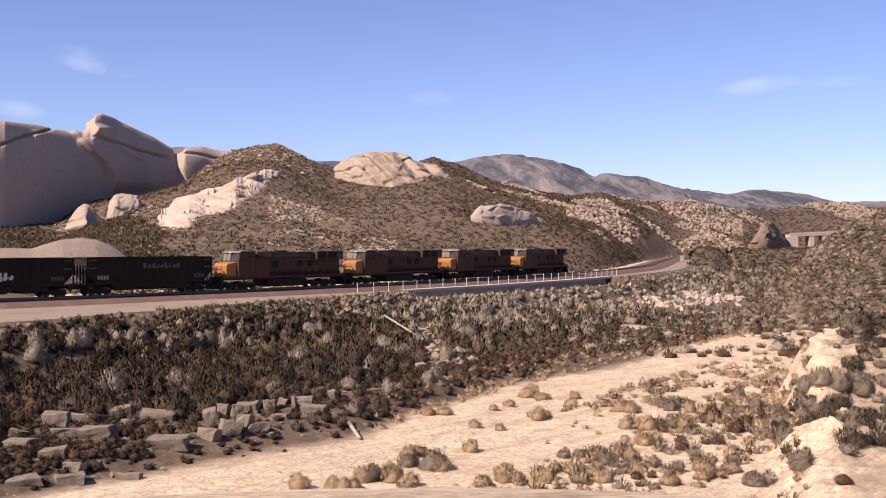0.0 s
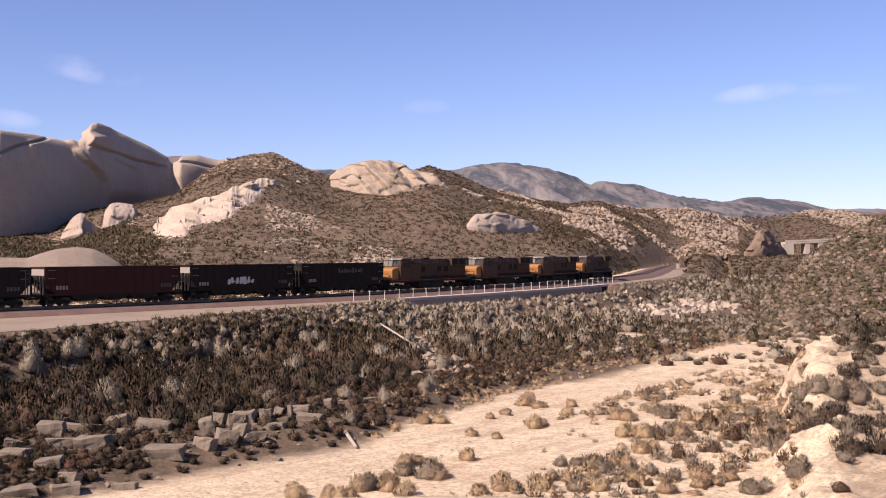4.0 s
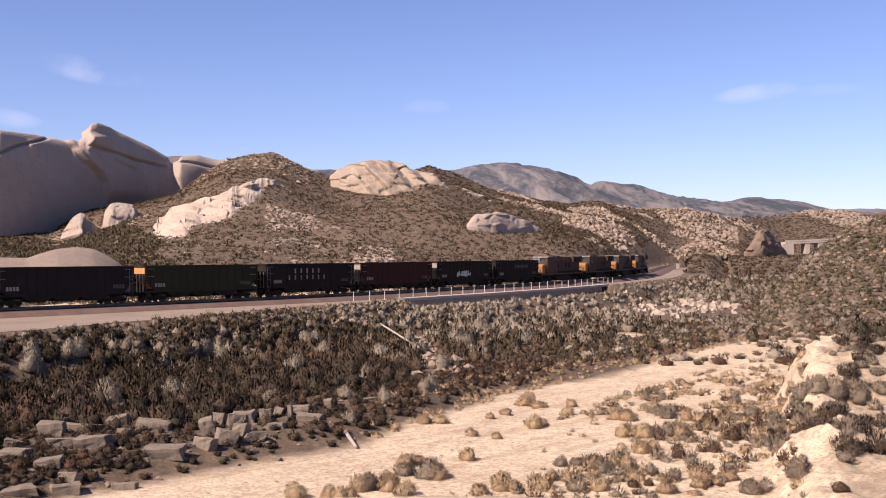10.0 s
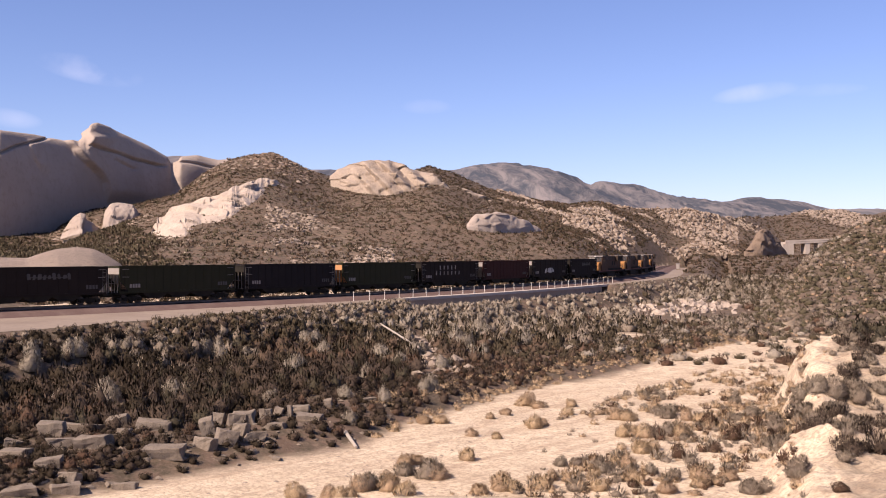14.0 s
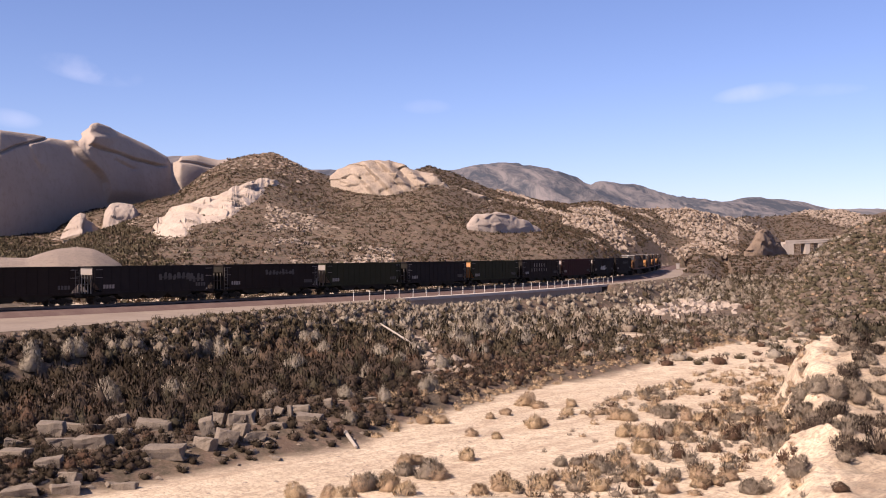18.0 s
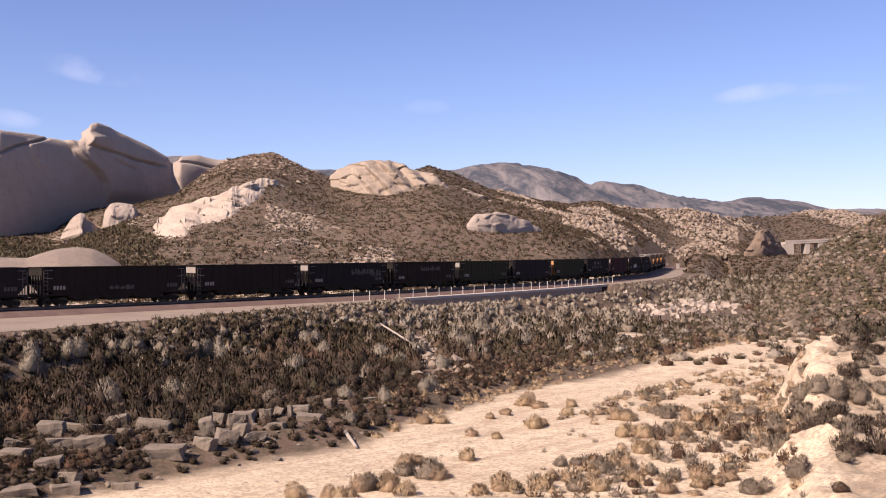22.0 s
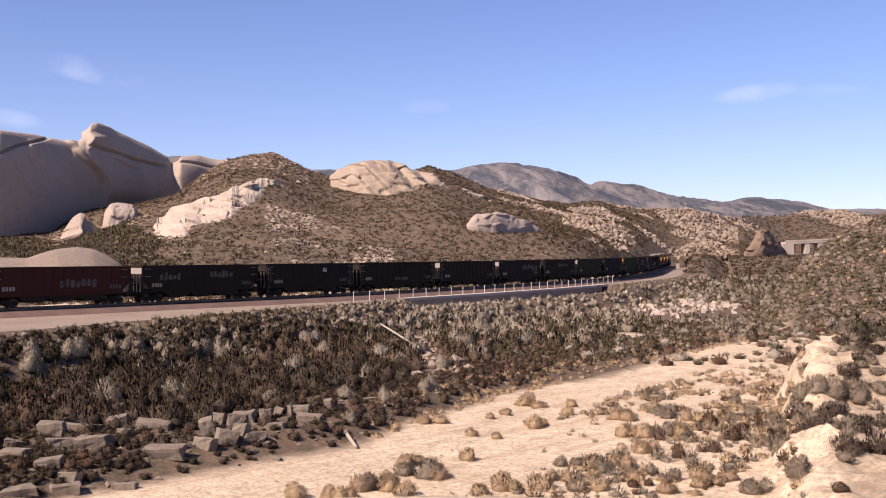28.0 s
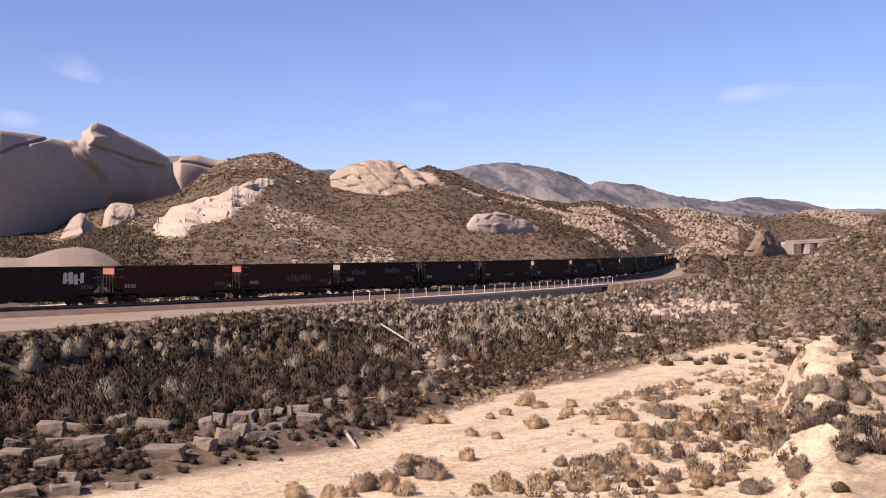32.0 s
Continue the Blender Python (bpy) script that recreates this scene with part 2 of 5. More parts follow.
def grid_mesh(name, pts, mat, smooth=True):
    """A sheet from an array of points, rows by columns."""
    n, k = pts.shape[:2]
    i = (np.arange(n - 1)[:, None] * k + np.arange(k - 1)[None]).ravel()
    faces = np.stack([i, i + 1, i + k + 1, i + k], 1)
    mesh = bpy.data.meshes.new(name)
    mesh.vertices.add(n * k)
    mesh.vertices.foreach_set("co", pts.reshape(-1).astype(np.float32))
    mesh.loops.add(faces.size)
    mesh.loops.foreach_set("vertex_index", faces.ravel().astype(np.int32))
    mesh.polygons.add(len(faces))
    mesh.polygons.foreach_set("loop_start", np.arange(0, faces.size, 4, dtype=np.int32))
    mesh.polygons.foreach_set("loop_total", np.full(len(faces), 4, dtype=np.int32))
    mesh.polygons.foreach_set("use_smooth", np.full(len(faces), smooth))
    mesh.materials.append(mat)
    mesh.update(calc_edges=True)
    return mesh


def box(bm, x0, x1, y0, y1, z0, z1, bevel=0.0):
    """Adds a box between these bounds; bevel rounds its edges."""
    vs = [bm.verts.new((x, y, z)) for x in (x0, x1) for y in (y0, y1) for z in (z0, z1)]
    fs = [bm.faces.new([vs[i] for i in f]) for f in ((0, 1, 3, 2), (4, 6, 7, 5), (0, 4, 5, 1), (2, 3, 7, 6), (0, 2, 6, 4), (1, 5, 7, 3))]
    if bevel:
        bmesh.ops.bevel(bm, geom=list({e for f in fs for e in f.edges}), offset=bevel, segments=2, affect="EDGES")
    return vs


def boxed(*bounds, bevel=0.0):
    bm = bmesh.new()
    box(bm, *bounds, bevel=bevel)
    return bm


def prism(outline, y0, y1, bevel=0.0):
    """An outline in x and z, drawn out from y0 to y1."""
    bm = bmesh.new()
    a, b = [bm.verts.new((x, y0, z)) for x, z in outline], [bm.verts.new((x, y1, z)) for x, z in outline]
    n = len(outline)
    bm.faces.new(a)
    bm.faces.new(b[::-1])
    for i in range(n):
        bm.faces.new((a[i], b[i], b[(i + 1) % n], a[(i + 1) % n]))
    bmesh.ops.recalc_face_normals(bm, faces=bm.faces)
    if bevel:
        bmesh.ops.bevel(bm, geom=list(bm.edges), offset=bevel, segments=1, affect="EDGES")
    return bm


def rod(bm, a, b, r, sides=6, r2=None):
    """Adds a round bar from a to b."""
    a, b = Vector(a), Vector(b)
    m = Matrix.Translation((a + b) / 2) @ (b - a).to_track_quat("Z", "Y").to_matrix().to_4x4()
    bmesh.ops.create_cone(bm, cap_ends=True, segments=sides, radius1=r, radius2=r if r2 is None else r2, depth=(b - a).length, matrix=m)


def fractal(x, y, scale, octaves=4, seed=0.0):
    """Smooth noise over arrays, about -1 to 1, from turned sine waves of uneven lengths."""
    total, amp, k = np.zeros_like(x, dtype=float), 1.0, scale
    rng = np.random.RandomState(int(seed * 7) + 11)
    for _ in range(octaves):
        part_sum = 0
        for _ in range(4):
            t, p = rng.uniform(0, math.tau, 2)
            kk = k * rng.uniform(0.7, 1.4)
            part_sum = part_sum + np.sin((x * math.cos(t) + y * math.sin(t)) * kk + p + 1.3 * np.sin((y * math.cos(t) - x * math.sin(t)) * kk * 0.6 + p * 2))
        total, amp, k = total + amp * part_sum / 4, amp * 0.5, k * 2.03
    return total / 1.6


def step(a, b, v):
    t = np.clip((v - a) / (b - a), 0, 1)
    return t * t * (3 - 2 * t)


# ---- the line of the track: an arc to the left, then straight on ----
R, THETA, ARC = 400.0, 0.703, 182.0
CX, CY = -27.44 - R * math.cos(THETA), 129.33 + R * math.sin(THETA)


def track(s, u=0.0, z=0.0):
    """The place s metres along the track and u metres to its right."""
    t = THETA - min(s, ARC) / R
    x, y, over = CX + (R + u) * math.cos(t), CY - (R + u) * math.sin(t), max(0.0, s - ARC)
    return Vector((x + over * math.sin(t), y + over * math.cos(t), z))


def track_turn(s):
    return 90 - math.degrees(THETA - min(s, ARC) / R)


def on_track(s, u=0.0, z=0.0):
    p = track(s, u, z)
    return pose(p.x, p.y, p.z, 0, 0, track_turn(s))


def along(x, y):
    """Arrays of s and u for places on the ground."""
    t = np.arctan2(CY - y, x - CX)
    s, u = (THETA - t) * R, np.hypot(x - CX, y - CY) - R
    t1 = THETA - ARC / R
    p = track(ARC)
    dx, dy = x - p.x, y - p.y
    far = s > ARC
    return np.where(far, ARC + dx * math.sin(t1) + dy * math.cos(t1), s), np.where(far, dx * math.cos(t1) - dy * math.sin(t1), u)

# ---- the ground, one sheet from the wash to the far range ----
# crest lines of the land: x, y and height of a few turning points
HILL_CREST = [(-180.7, 290, 12.4), (-136.2, 330, 11.2), (-124.2, 340, 11.8), (-116.8, 350, 18.9), (-107.9, 370, 21.6), (-94.8, 380, 25.4), (-86.0, 390, 34.2), (-79.8, 400, 39.5), (-72.3, 405, 41.9), (-65.2, 410, 43.2), (-58.7, 410, 40.6), (-51.7, 420, 37.0), (-41.6, 430, 34.1), (-19.5, 440, 35.2), (-5.7, 450, 41.6), (3.9, 460, 39.2), (19.0, 475.0, 33.6), (39.3, 478.0, 29.2), (57.7, 485.0, 26.5), (70.7, 490.0, 28.0), (83.9, 495.0, 25.9), (97.1, 500.0, 24.8), (105.8, 505.0, 25.0), (119.5, 515.0, 25.1), (135.6, 530.0, 23.4), (151.2, 560.0, 22.6), (187.3, 640.0, 25.7), (217.6, 690.0, 28.3), (248.6, 730.0, 32.3), (270.4, 750.0, 33.8), (283.6, 760.0, 34.2), (297.1, 770.0, 32.1), (321.9, 780.0, 33.7), (499.3, 780.0, 33.7)]
RANGE_CREST = [(-2622.3, 3600, 219.1), (-822.3, 3600, 329.0), (-689.7, 3600, 275.9), (-424.4, 3600, 281.6), (-272.8, 3600, 264.6), (30.3, 3600, 272.2), (106.1, 3600, 293.0), (185.7, 3600, 300.6), (287.4, 3500, 285.0), (368.6, 3400, 260.9), (453.3, 3300, 213.5), (520.7, 3400, 225.2), (618.9, 3500, 220.6), (747.9, 3500, 183.7), (812.4, 3500, 180.0), (932.1, 3500, 167.1), (1033.4, 3500, 176.3), (1075.5, 3400, 167.9), (1122.0, 3300, 147.5), (1200.2, 3300, 126.7), (1313.1, 3300, 128.4), (1417.3, 3300, 121.5), (2459.4, 3300, 131.9)]
RIGHT_CREST = [(61.6, 190, 3.2), (69.1, 200, 5.4), (76.4, 210, 7.9), (81.6, 215, 10.2), (87.0, 220, 11.7), (92.8, 225, 12.6), (123.0, 230, 14.7)]
CLIFF = [(-149.1, 300.0, 37.2), (-139.4, 314.0, 41.8), (-132.8, 322.0, 41.8), (-129.6, 340.0, 42.5), (-126.9, 350.0, 42.3), (-124.3, 360.0, 42.0), (-122.8, 364.0, 45.2), (-122.2, 366.0, 48.4), (-121.1, 370.0, 49.5), (-118.2, 378.0, 49.1), (-114.7, 388.0, 47.3), (-109.9, 400.0, 44.8), (-105.3, 411.0, 41.3), (-104.6, 413.0, 38.7), (-103.2, 414.0, 41.4), (-97.5, 422.0, 42.9), (-90.5, 431.0, 42.0), (-83.9, 438.0, 43.0)]
CLIFF_FOOT = [(-142.1, 286.0, 9.3), (-127.1, 308.0, 10.2), (-123.6, 329.0, 10.9), (-120.6, 340.0, 15.0), (-116.6, 355.0, 18.0), (-109.9, 377.0, 20.0), (-101.4, 398.0, 24.9), (-94.2, 408.0, 29.1), (-81.3, 424.0, 40.0)]


def crest(knots, a):
    """Distance and height of a crest line at the bearings a = x / y."""
    k = np.array(knots)
    b = k[:, 0] / k[:, 1]
    return np.interp(a, b, k[:, 1]), np.interp(a, b, k[:, 2])


def broad(knots, a, width):
    """The same crest line with its notches smoothed away."""
    grid = np.linspace(-1.2, 1.2, 1201)
    bell = np.exp(-np.linspace(-2.5, 2.5, int(width / 0.002) | 1) ** 2)
    d, z = crest(knots, grid)
    pad = len(bell) // 2
    d, z = (np.convolve(np.pad(v, pad, "edge"), bell / bell.sum(), "valid") for v in (d, z))
    return np.interp(a, grid, d), np.interp(a, grid, z)


def hill_foot(a):
    """Where the hills behind the track begin, y, at the bearings a."""
    grid = np.linspace(-1.0, 0.5, 301)
    ys = np.arange(60, 441, 2.0)
    _, u = along(grid[:, None] * ys, np.broadcast_to(ys, (301, len(ys))))
    inside = u < -9
    first = np.where(inside.any(1), ys[np.argmax(inside, 1)], 440.0)
    bell = np.ones(15) / 15
    return np.interp(a, grid, np.convolve(np.pad(first, 7, "edge"), bell, "valid"))


def wash_edge(s):
    """Where the sand of the wash begins, u, along the track."""
    return np.interp(s, [-60, -43, -32, -22, -9, 9, 60, 120], [63, 61.5, 60.5, 56, 52, 49.5, 47, 45])


def road_edge(s):
    """How far the level shelf beside the track reaches, u, along the track."""
    return np.interp(s, [-120, -40, -12, 5, 25, 60, 140, 200, 400], [26, 24, 15, 10.5, 7.2, 7.2, 8.5, 14, 14])


RUN = 9.0   # how far out the slope below the road reaches


def bank_foot(y):
    """Where the earth bank beside the wash starts, x."""
    return np.interp(y, [0, 50, 66, 84, 92, 104, 170], [2, 14.5, 20.5, 26.5, 32, 46, 90])


def land(x, y):
    """Height of the ground at arrays x, y, and how much it is brown soil rather than pale sand."""
    s, u = along(x, y)
    edge, toe = road_edge(s), wash_edge(s)
    bend = 1.6 * fractal(x, y, 0.12, 3, 1)
    wash = -5.5 + np.clip(0.030 * (y - 150), 0, 4.2) + 0.10 * fractal(x, y, 0.35, 3, 2) + 0.3 * fractal(x, y, 0.05, 2, 3) + 0.05 * fractal(u * 1.3, s * 0.1, 1.0, 3, 18)
    shelf = -0.8 + 0.03 * fractal(x, y, 0.8, 2, 4)
    mid = np.minimum(-4.9 + 0.3 * fractal(x, y, 0.3, 3, 5), shelf - 0.5)
    fall = step(0.0, 1, (u - edge + 0.6 * bend) / RUN)
    slope = shelf + (mid - shelf) * fall
    low = wash + 0.9 * (1 - step(-3, 1.0, u - toe - 1.2 * bend))
    run = np.clip((u - edge - RUN) / np.maximum(toe - edge - RUN, 5), 0, 1)
    z = np.where(u < edge + RUN, slope, mid + (low - mid) * run ** 1.1)
    z = np.where(u > toe + 2, wash, z)
    z = np.where((u > edge + RUN), np.maximum(z, wash), z)
    soil = np.clip(1.15 - step(-2.5, 2.5, u - toe - bend), 0, 1)
    # the drop below the retaining wall
    z = np.where((s > 25) & (s < 93) & (u > 6.45) & (u < 40), np.minimum(z, -2.0), z)
    # a bare cut in the slope
    cut = np.exp(-(((x - 23.5) / 3.0) ** 2 + ((y - 134) / 6) ** 2))
    soil = soil - 0.75 * cut
    # tyre ruts along the wash
    for off in (5.5, 7.3):
        z = z - 0.10 * np.exp(-((u - toe - off - bend * 0.4) / 0.28) ** 2) * (y < 95)
    # streaks of trampled sand along the wash
    soil = soil + 0.14 * np.clip(fractal(u * 1.0 + 0.3 * bend, s * 0.05, 0.9, 3, 22), 0, 1) * (u > toe + 1) * (y < 130)
    # the brushy flat climbs to the foot of the crags
    z = z + 4.6 * step(290, 430, y) * step(0.205, 0.235, np.clip(x / np.maximum(y, 1.0), -3, 3)) * (u > 9)
    # the cut earth bank beside the wash
    foot = bank_foot(y) + 1.3 * fractal(x, y, 0.22, 3, 6)
    tall = np.interp(y, [0, 48, 56, 62, 68, 76, 90, 110, 140], [1.4, 1.4, 2.2, 1.0, 1.8, 4.0, 4.4, 3.0, 0.3])
    bank = wash + tall * step(0, 2.9, x - foot + 0.7 * fractal(x, y, 0.9, 3, 17) + 0.35 * np.abs(fractal(y * 1.6, x * 0.3, 1.1, 2, 24))) + (0.55 * fractal(x, y, 0.6, 3, 7) + 0.42 * fractal(x, y, 1.5, 4, 19)) * step(0, 3.6, x - foot)
    z = np.where((x > foot) & (u > toe), np.maximum(z, bank), z)
    soil = np.where((x > foot + 0.5) & (u > toe), np.maximum(soil, 0.40 - 0.18 * (1 - step(2.5, 5, x - foot))), soil)
    # hills behind the track
    a = np.clip(x / np.maximum(y, 1.0), -3, 3)
    foot_y = np.maximum(hill_foot(a), np.interp(a, [-1, 0.15, 0.19, 0.225, 0.25, 0.285, 0.31, 0.5], [0, 240, 370, 440, 440, 445, 488, 490]))
    (d, notched), (_, smooth), (_, low) = crest(HILL_CREST, a), broad(HILL_CREST, a, 0.06), broad(HILL_CREST, a, 0.3)
    d = broad(HILL_CREST, a, 0.08)[0]
    lift = np.clip((y - foot_y) / np.maximum(d - foot_y, 10), 0, 1)
    top = low + (smooth - low) * step(0.2, 0.75, lift) + (notched - smooth) * step(0.75, 1.0, lift)
    bumps = (2.4 * fractal(x, y, 0.04, 4, 9) + 2.0 * fractal(x, y, 0.015, 2, 12)) * np.clip(lift * 4, 0, 1) * np.clip((1 - lift) * 5, 0, 1)
    base = -0.8 + 4.6 * step(0.20, 0.24, a)
    rise_to = (top - base) * (0.8 * lift + 0.2 * lift ** 2) + base + bumps
    front = np.where(lift > 0, rise_to, -99)
    back = notched - (y - d) * 0.25
    hill = np.where(y < d, front, back) + 0.7 * fractal(x, y, 0.12, 3, 8) * step(0.05, 0.3, lift)
    # a hollow at the foot of the cliff
    hill = hill - 4.2 * np.exp(-(((x + 101.5) / 9) ** 2 + ((y - 303) / 16) ** 2))
    hill = np.where(y > 0, hill, -99)
    z = np.maximum(np.where(u < 0, shelf, z), hill)
    patch = 0.80 + 0.16 * fractal(x, y, 0.035, 3, 13) - 0.28 * np.exp(-(((a + 0.105) / 0.035) ** 2 + ((y - 252) / 28) ** 2)) + 0.2 * np.exp(-(((a - 0.01) / 0.05) ** 2))
    soil = np.where(hill >= z - 0.01, np.clip(patch, 0.42, 1.0), soil)
    soil = np.where(u < 0, np.where((u > -24) & (hill < z - 0.01), 0.25, np.maximum(soil, 0.6)), soil)
    # a scrub-covered rise beyond the wash
    d, top = crest(RIGHT_CREST, a)
    lift = np.clip((y - 120) / np.maximum(d - 120, 10), 0, 1)
    rise = np.where(y < d, -6 + (top + 6) * lift ** 1.4, top - (y - d) * 0.12) + 0.4 * fractal(x, y, 0.2, 3, 10)
    blend = step(0.29, 0.345, a)
    z = z + np.maximum(rise - z, 0) * blend
    soil = np.maximum(soil, 0.8 * blend * (y > 135))
    soil = np.where((y > 105) & (u > toe), np.maximum(soil, step(105, 210, y + 30 * fractal(x, y, 0.07, 3, 20)) * (0.42 + 0.3 * fractal(x, y, 0.1, 2, 23))), soil)
    # the far range, and level ground to the horizon behind the camera
    d, top = broad(RANGE_CREST, a, 0.04)[0], crest(RANGE_CREST, a)[1]
    top = top + 7 * fractal(a * 3500, a * 900, 0.03, 3, 21)
    lift = np.clip((y - 1500) / (d - 1500), 0, 1)
    top = broad(RANGE_CREST, a, 0.12)[1] * (1 - step(0.6, 1, lift)) + top * step(0.6, 1, lift)
    far = np.where(y < d, -40 + (top + 40) * lift ** 1.2 + (60 - 130 * np.abs(fractal(x + 0.12 * y, y * 0.06, 0.010, 5, 11))) * lift * (1 - lift) * 3.4, top - (y - d) * 0.3)
    z = np.where(y > 1500, np.maximum(z, far), z)
    # a soil of 2 marks the range that gets the painted haze
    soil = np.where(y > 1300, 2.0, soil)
    return z, soil


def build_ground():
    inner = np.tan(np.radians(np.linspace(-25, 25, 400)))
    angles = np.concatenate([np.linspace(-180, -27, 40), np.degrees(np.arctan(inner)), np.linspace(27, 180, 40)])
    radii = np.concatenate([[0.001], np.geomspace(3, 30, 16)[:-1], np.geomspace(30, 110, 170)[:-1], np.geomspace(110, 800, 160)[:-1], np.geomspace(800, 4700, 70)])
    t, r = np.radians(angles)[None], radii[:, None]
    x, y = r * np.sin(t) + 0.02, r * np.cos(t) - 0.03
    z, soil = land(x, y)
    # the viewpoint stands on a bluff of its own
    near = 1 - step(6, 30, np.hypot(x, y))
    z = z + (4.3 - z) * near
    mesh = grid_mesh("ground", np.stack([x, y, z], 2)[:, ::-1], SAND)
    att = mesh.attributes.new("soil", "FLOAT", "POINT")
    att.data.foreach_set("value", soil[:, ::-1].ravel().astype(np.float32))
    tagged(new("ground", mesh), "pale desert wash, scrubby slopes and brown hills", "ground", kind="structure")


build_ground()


def height(x, y):
    return float(land(np.array([x], float), np.array([y], float))[0][0])


# ---- track bed, road and rails ----
def swept(name, section, s0, s1, gap, mat, closed=False):
    """A strip along the track from a section of (u, z) points."""
    rows = np.arange(s0, s1 + gap, gap)
    pts = np.array([[track(s, u, z) for u, z in (section + section[:1] if closed else section)] for s in rows])
    return grid_mesh(name, pts, mat, smooth=not closed)


tagged(new("track_bed", swept("track_bed", [(-6.5, -0.9), (-3.6, -0.3), (3.1, -0.28), (4.6, -0.86)], -140, 365, 2, BALLAST)),
       "purple-brown crushed stone ballast under the rails", "track bed", kind="structure")


def build_road():
    rows = np.arange(-130, 300, 2.0)
    pts = []
    for s in rows:
        far = min(float(road_edge(np.array([s]))[0]) - 0.6, 26 if s < 130 else 9)
        us = np.linspace(4.3, max(far, 5.4), 10)
        p = [track(s, u, -0.77 + 0.02 * math.sin(u * 1.9 + s * 0.1)) for u in us]
        pts.append(p)
    tagged(new("road", grid_mesh("road", np.array(pts), ROAD)), "pale graded dirt service road beside the track", "road", kind="structure")


build_road()
rails = tagged(new("railway_track"), "rusty steel rails laid in purple-brown ballast", "railway track", kind="structure")
for side in (-0.72, 0.72):
    sec = [(side - 0.07, -0.18), (side - 0.035, -0.03), (side - 0.035, 0.0), (side + 0.035, 0.0), (side + 0.035, -0.03), (side + 0.07, -0.18)]
    data_part("rail", swept("rail", sec, -140, 365, 2, RAIL, True), rails)



# ---- sandstone, each mass by its crest and foot lines ----
DOME = [(-81.1, 165.0, 5.1), (-71.6, 165.0, 4.5), (-68.1, 165.0, 4.8), (-63.9, 165.0, 4.7), (-61.9, 166.0, 5.5), (-60.1, 167.0, 6.1), (-57.4, 168.0, 6.4), (-54.4, 167.0, 6.1), (-51.9, 166.0, 5.1), (-49.7, 165.0, 3.9), (-48.0, 164.0, 2.5)]
DOME_FOOT = [(-66.4, 135.0, 1.9), (-56.9, 138.0, 1.8), (-51.1, 142.0, 1.8), (-46.1, 150.0, 1.8), (-45.4, 155.0, 2.1)]
BAND_FOOT = [(-70.3, 259.0, 10.1), (-64.7, 244.0, 8.2), (-61.4, 241.0, 8.3), (-57.7, 240.0, 8.8), (-58.4, 259.0, 11.9), (-55.0, 262.0, 13.1), (-52.9, 268.0, 14.5), (-52.1, 282.0, 17.5), (-51.5, 304.0, 21.9), (-51.7, 334.0, 26.8), (-49.7, 336.0, 26.6)]
BAND = [(-71.2, 262.0, 10.7), (-76.9, 290.0, 14.7), (-76.1, 300.0, 17.4), (-69.6, 302.0, 20.0), (-63.6, 303.0, 21.8), (-60.8, 308.0, 23.7), (-58.9, 319.0, 26.2), (-55.2, 335.0, 28.8), (-52.3, 338.0, 28.5), (-50.3, 340.0, 27.2)]
FLUTED = [(-41.7, 396.0, 33.2), (-39.0, 398.0, 36.6), (-33.5, 400.0, 38.7), (-27.3, 402.0, 39.7), (-20.4, 404.0, 39.9), (-15.4, 406.0, 38.3), (-9.5, 410.0, 36.5), (-0.9, 414.0, 33.3), (10.1, 416.0, 28.8), (18.1, 420.0, 25.7)]
FLUTED_FOOT = [(-40.8, 388.0, 31.4), (-36.4, 386.0, 30.0), (-31.1, 384.0, 28.5), (-25.7, 382.0, 27.0), (-18.9, 381.0, 25.9), (-5.7, 384.0, 26.1), (1.2, 392.0, 25.7), (9.7, 400.0, 24.8), (17.7, 410.0, 24.2)]
LEDGE = [(6.7, 303.0, 14.3), (7.8, 303.5, 15.8), (9.3, 304.0, 16.6), (12.2, 305.0, 16.5), (15.6, 308.0, 17.2), (19.4, 312.0, 16.7), (24.4, 317.0, 15.0), (28.2, 323.0, 13.5), (31.3, 327.0, 11.2)]
LEDGE_FOOT = [(6.6, 300.0, 13.3), (9.8, 300.0, 11.7), (15.3, 303.0, 10.8), (23.1, 311.0, 9.8), (30.8, 322.0, 10.1)]
DARK_ROCK = [(119.9, 428.0, 4.7), (122.9, 430.0, 8.3), (126.0, 433.0, 12.7), (129.2, 436.0, 15.0), (134.5, 442.0, 14.4), (140.7, 450.0, 10.3), (146.4, 456.0, 5.1)]
DARK_ROCK_FOOT = [(118.7, 424.0, 3.8), (126.9, 426.0, 4.0), (143.8, 448.0, 4.2)]
HORN = [(-109.6, 308.0, 10.6), (-108.3, 309.0, 13.5), (-107.0, 310.0, 15.8), (-105.3, 311.0, 17.2), (-104.0, 312.0, 16.7), (-102.8, 313.0, 14.8), (-101.2, 314.0, 12.8), (-98.7, 314.0, 10.7)]
HORN_FOOT = [(-106.0, 298.0, 8.9), (-100.2, 298.0, 7.9), (-96.2, 306.0, 8.9)]
STUB = [(-100.3, 316.0, 12.4), (-100.0, 317.0, 17.4), (-98.8, 318.0, 19.6), (-97.0, 320.0, 20.4), (-95.0, 321.0, 20.2), (-93.1, 322.0, 19.6), (-91.9, 322.0, 17.6), (-90.8, 322.0, 14.5)]
STUB_FOOT = [(-97.3, 306.0, 11.5), (-93.4, 309.0, 12.5), (-89.2, 314.0, 13.3)]


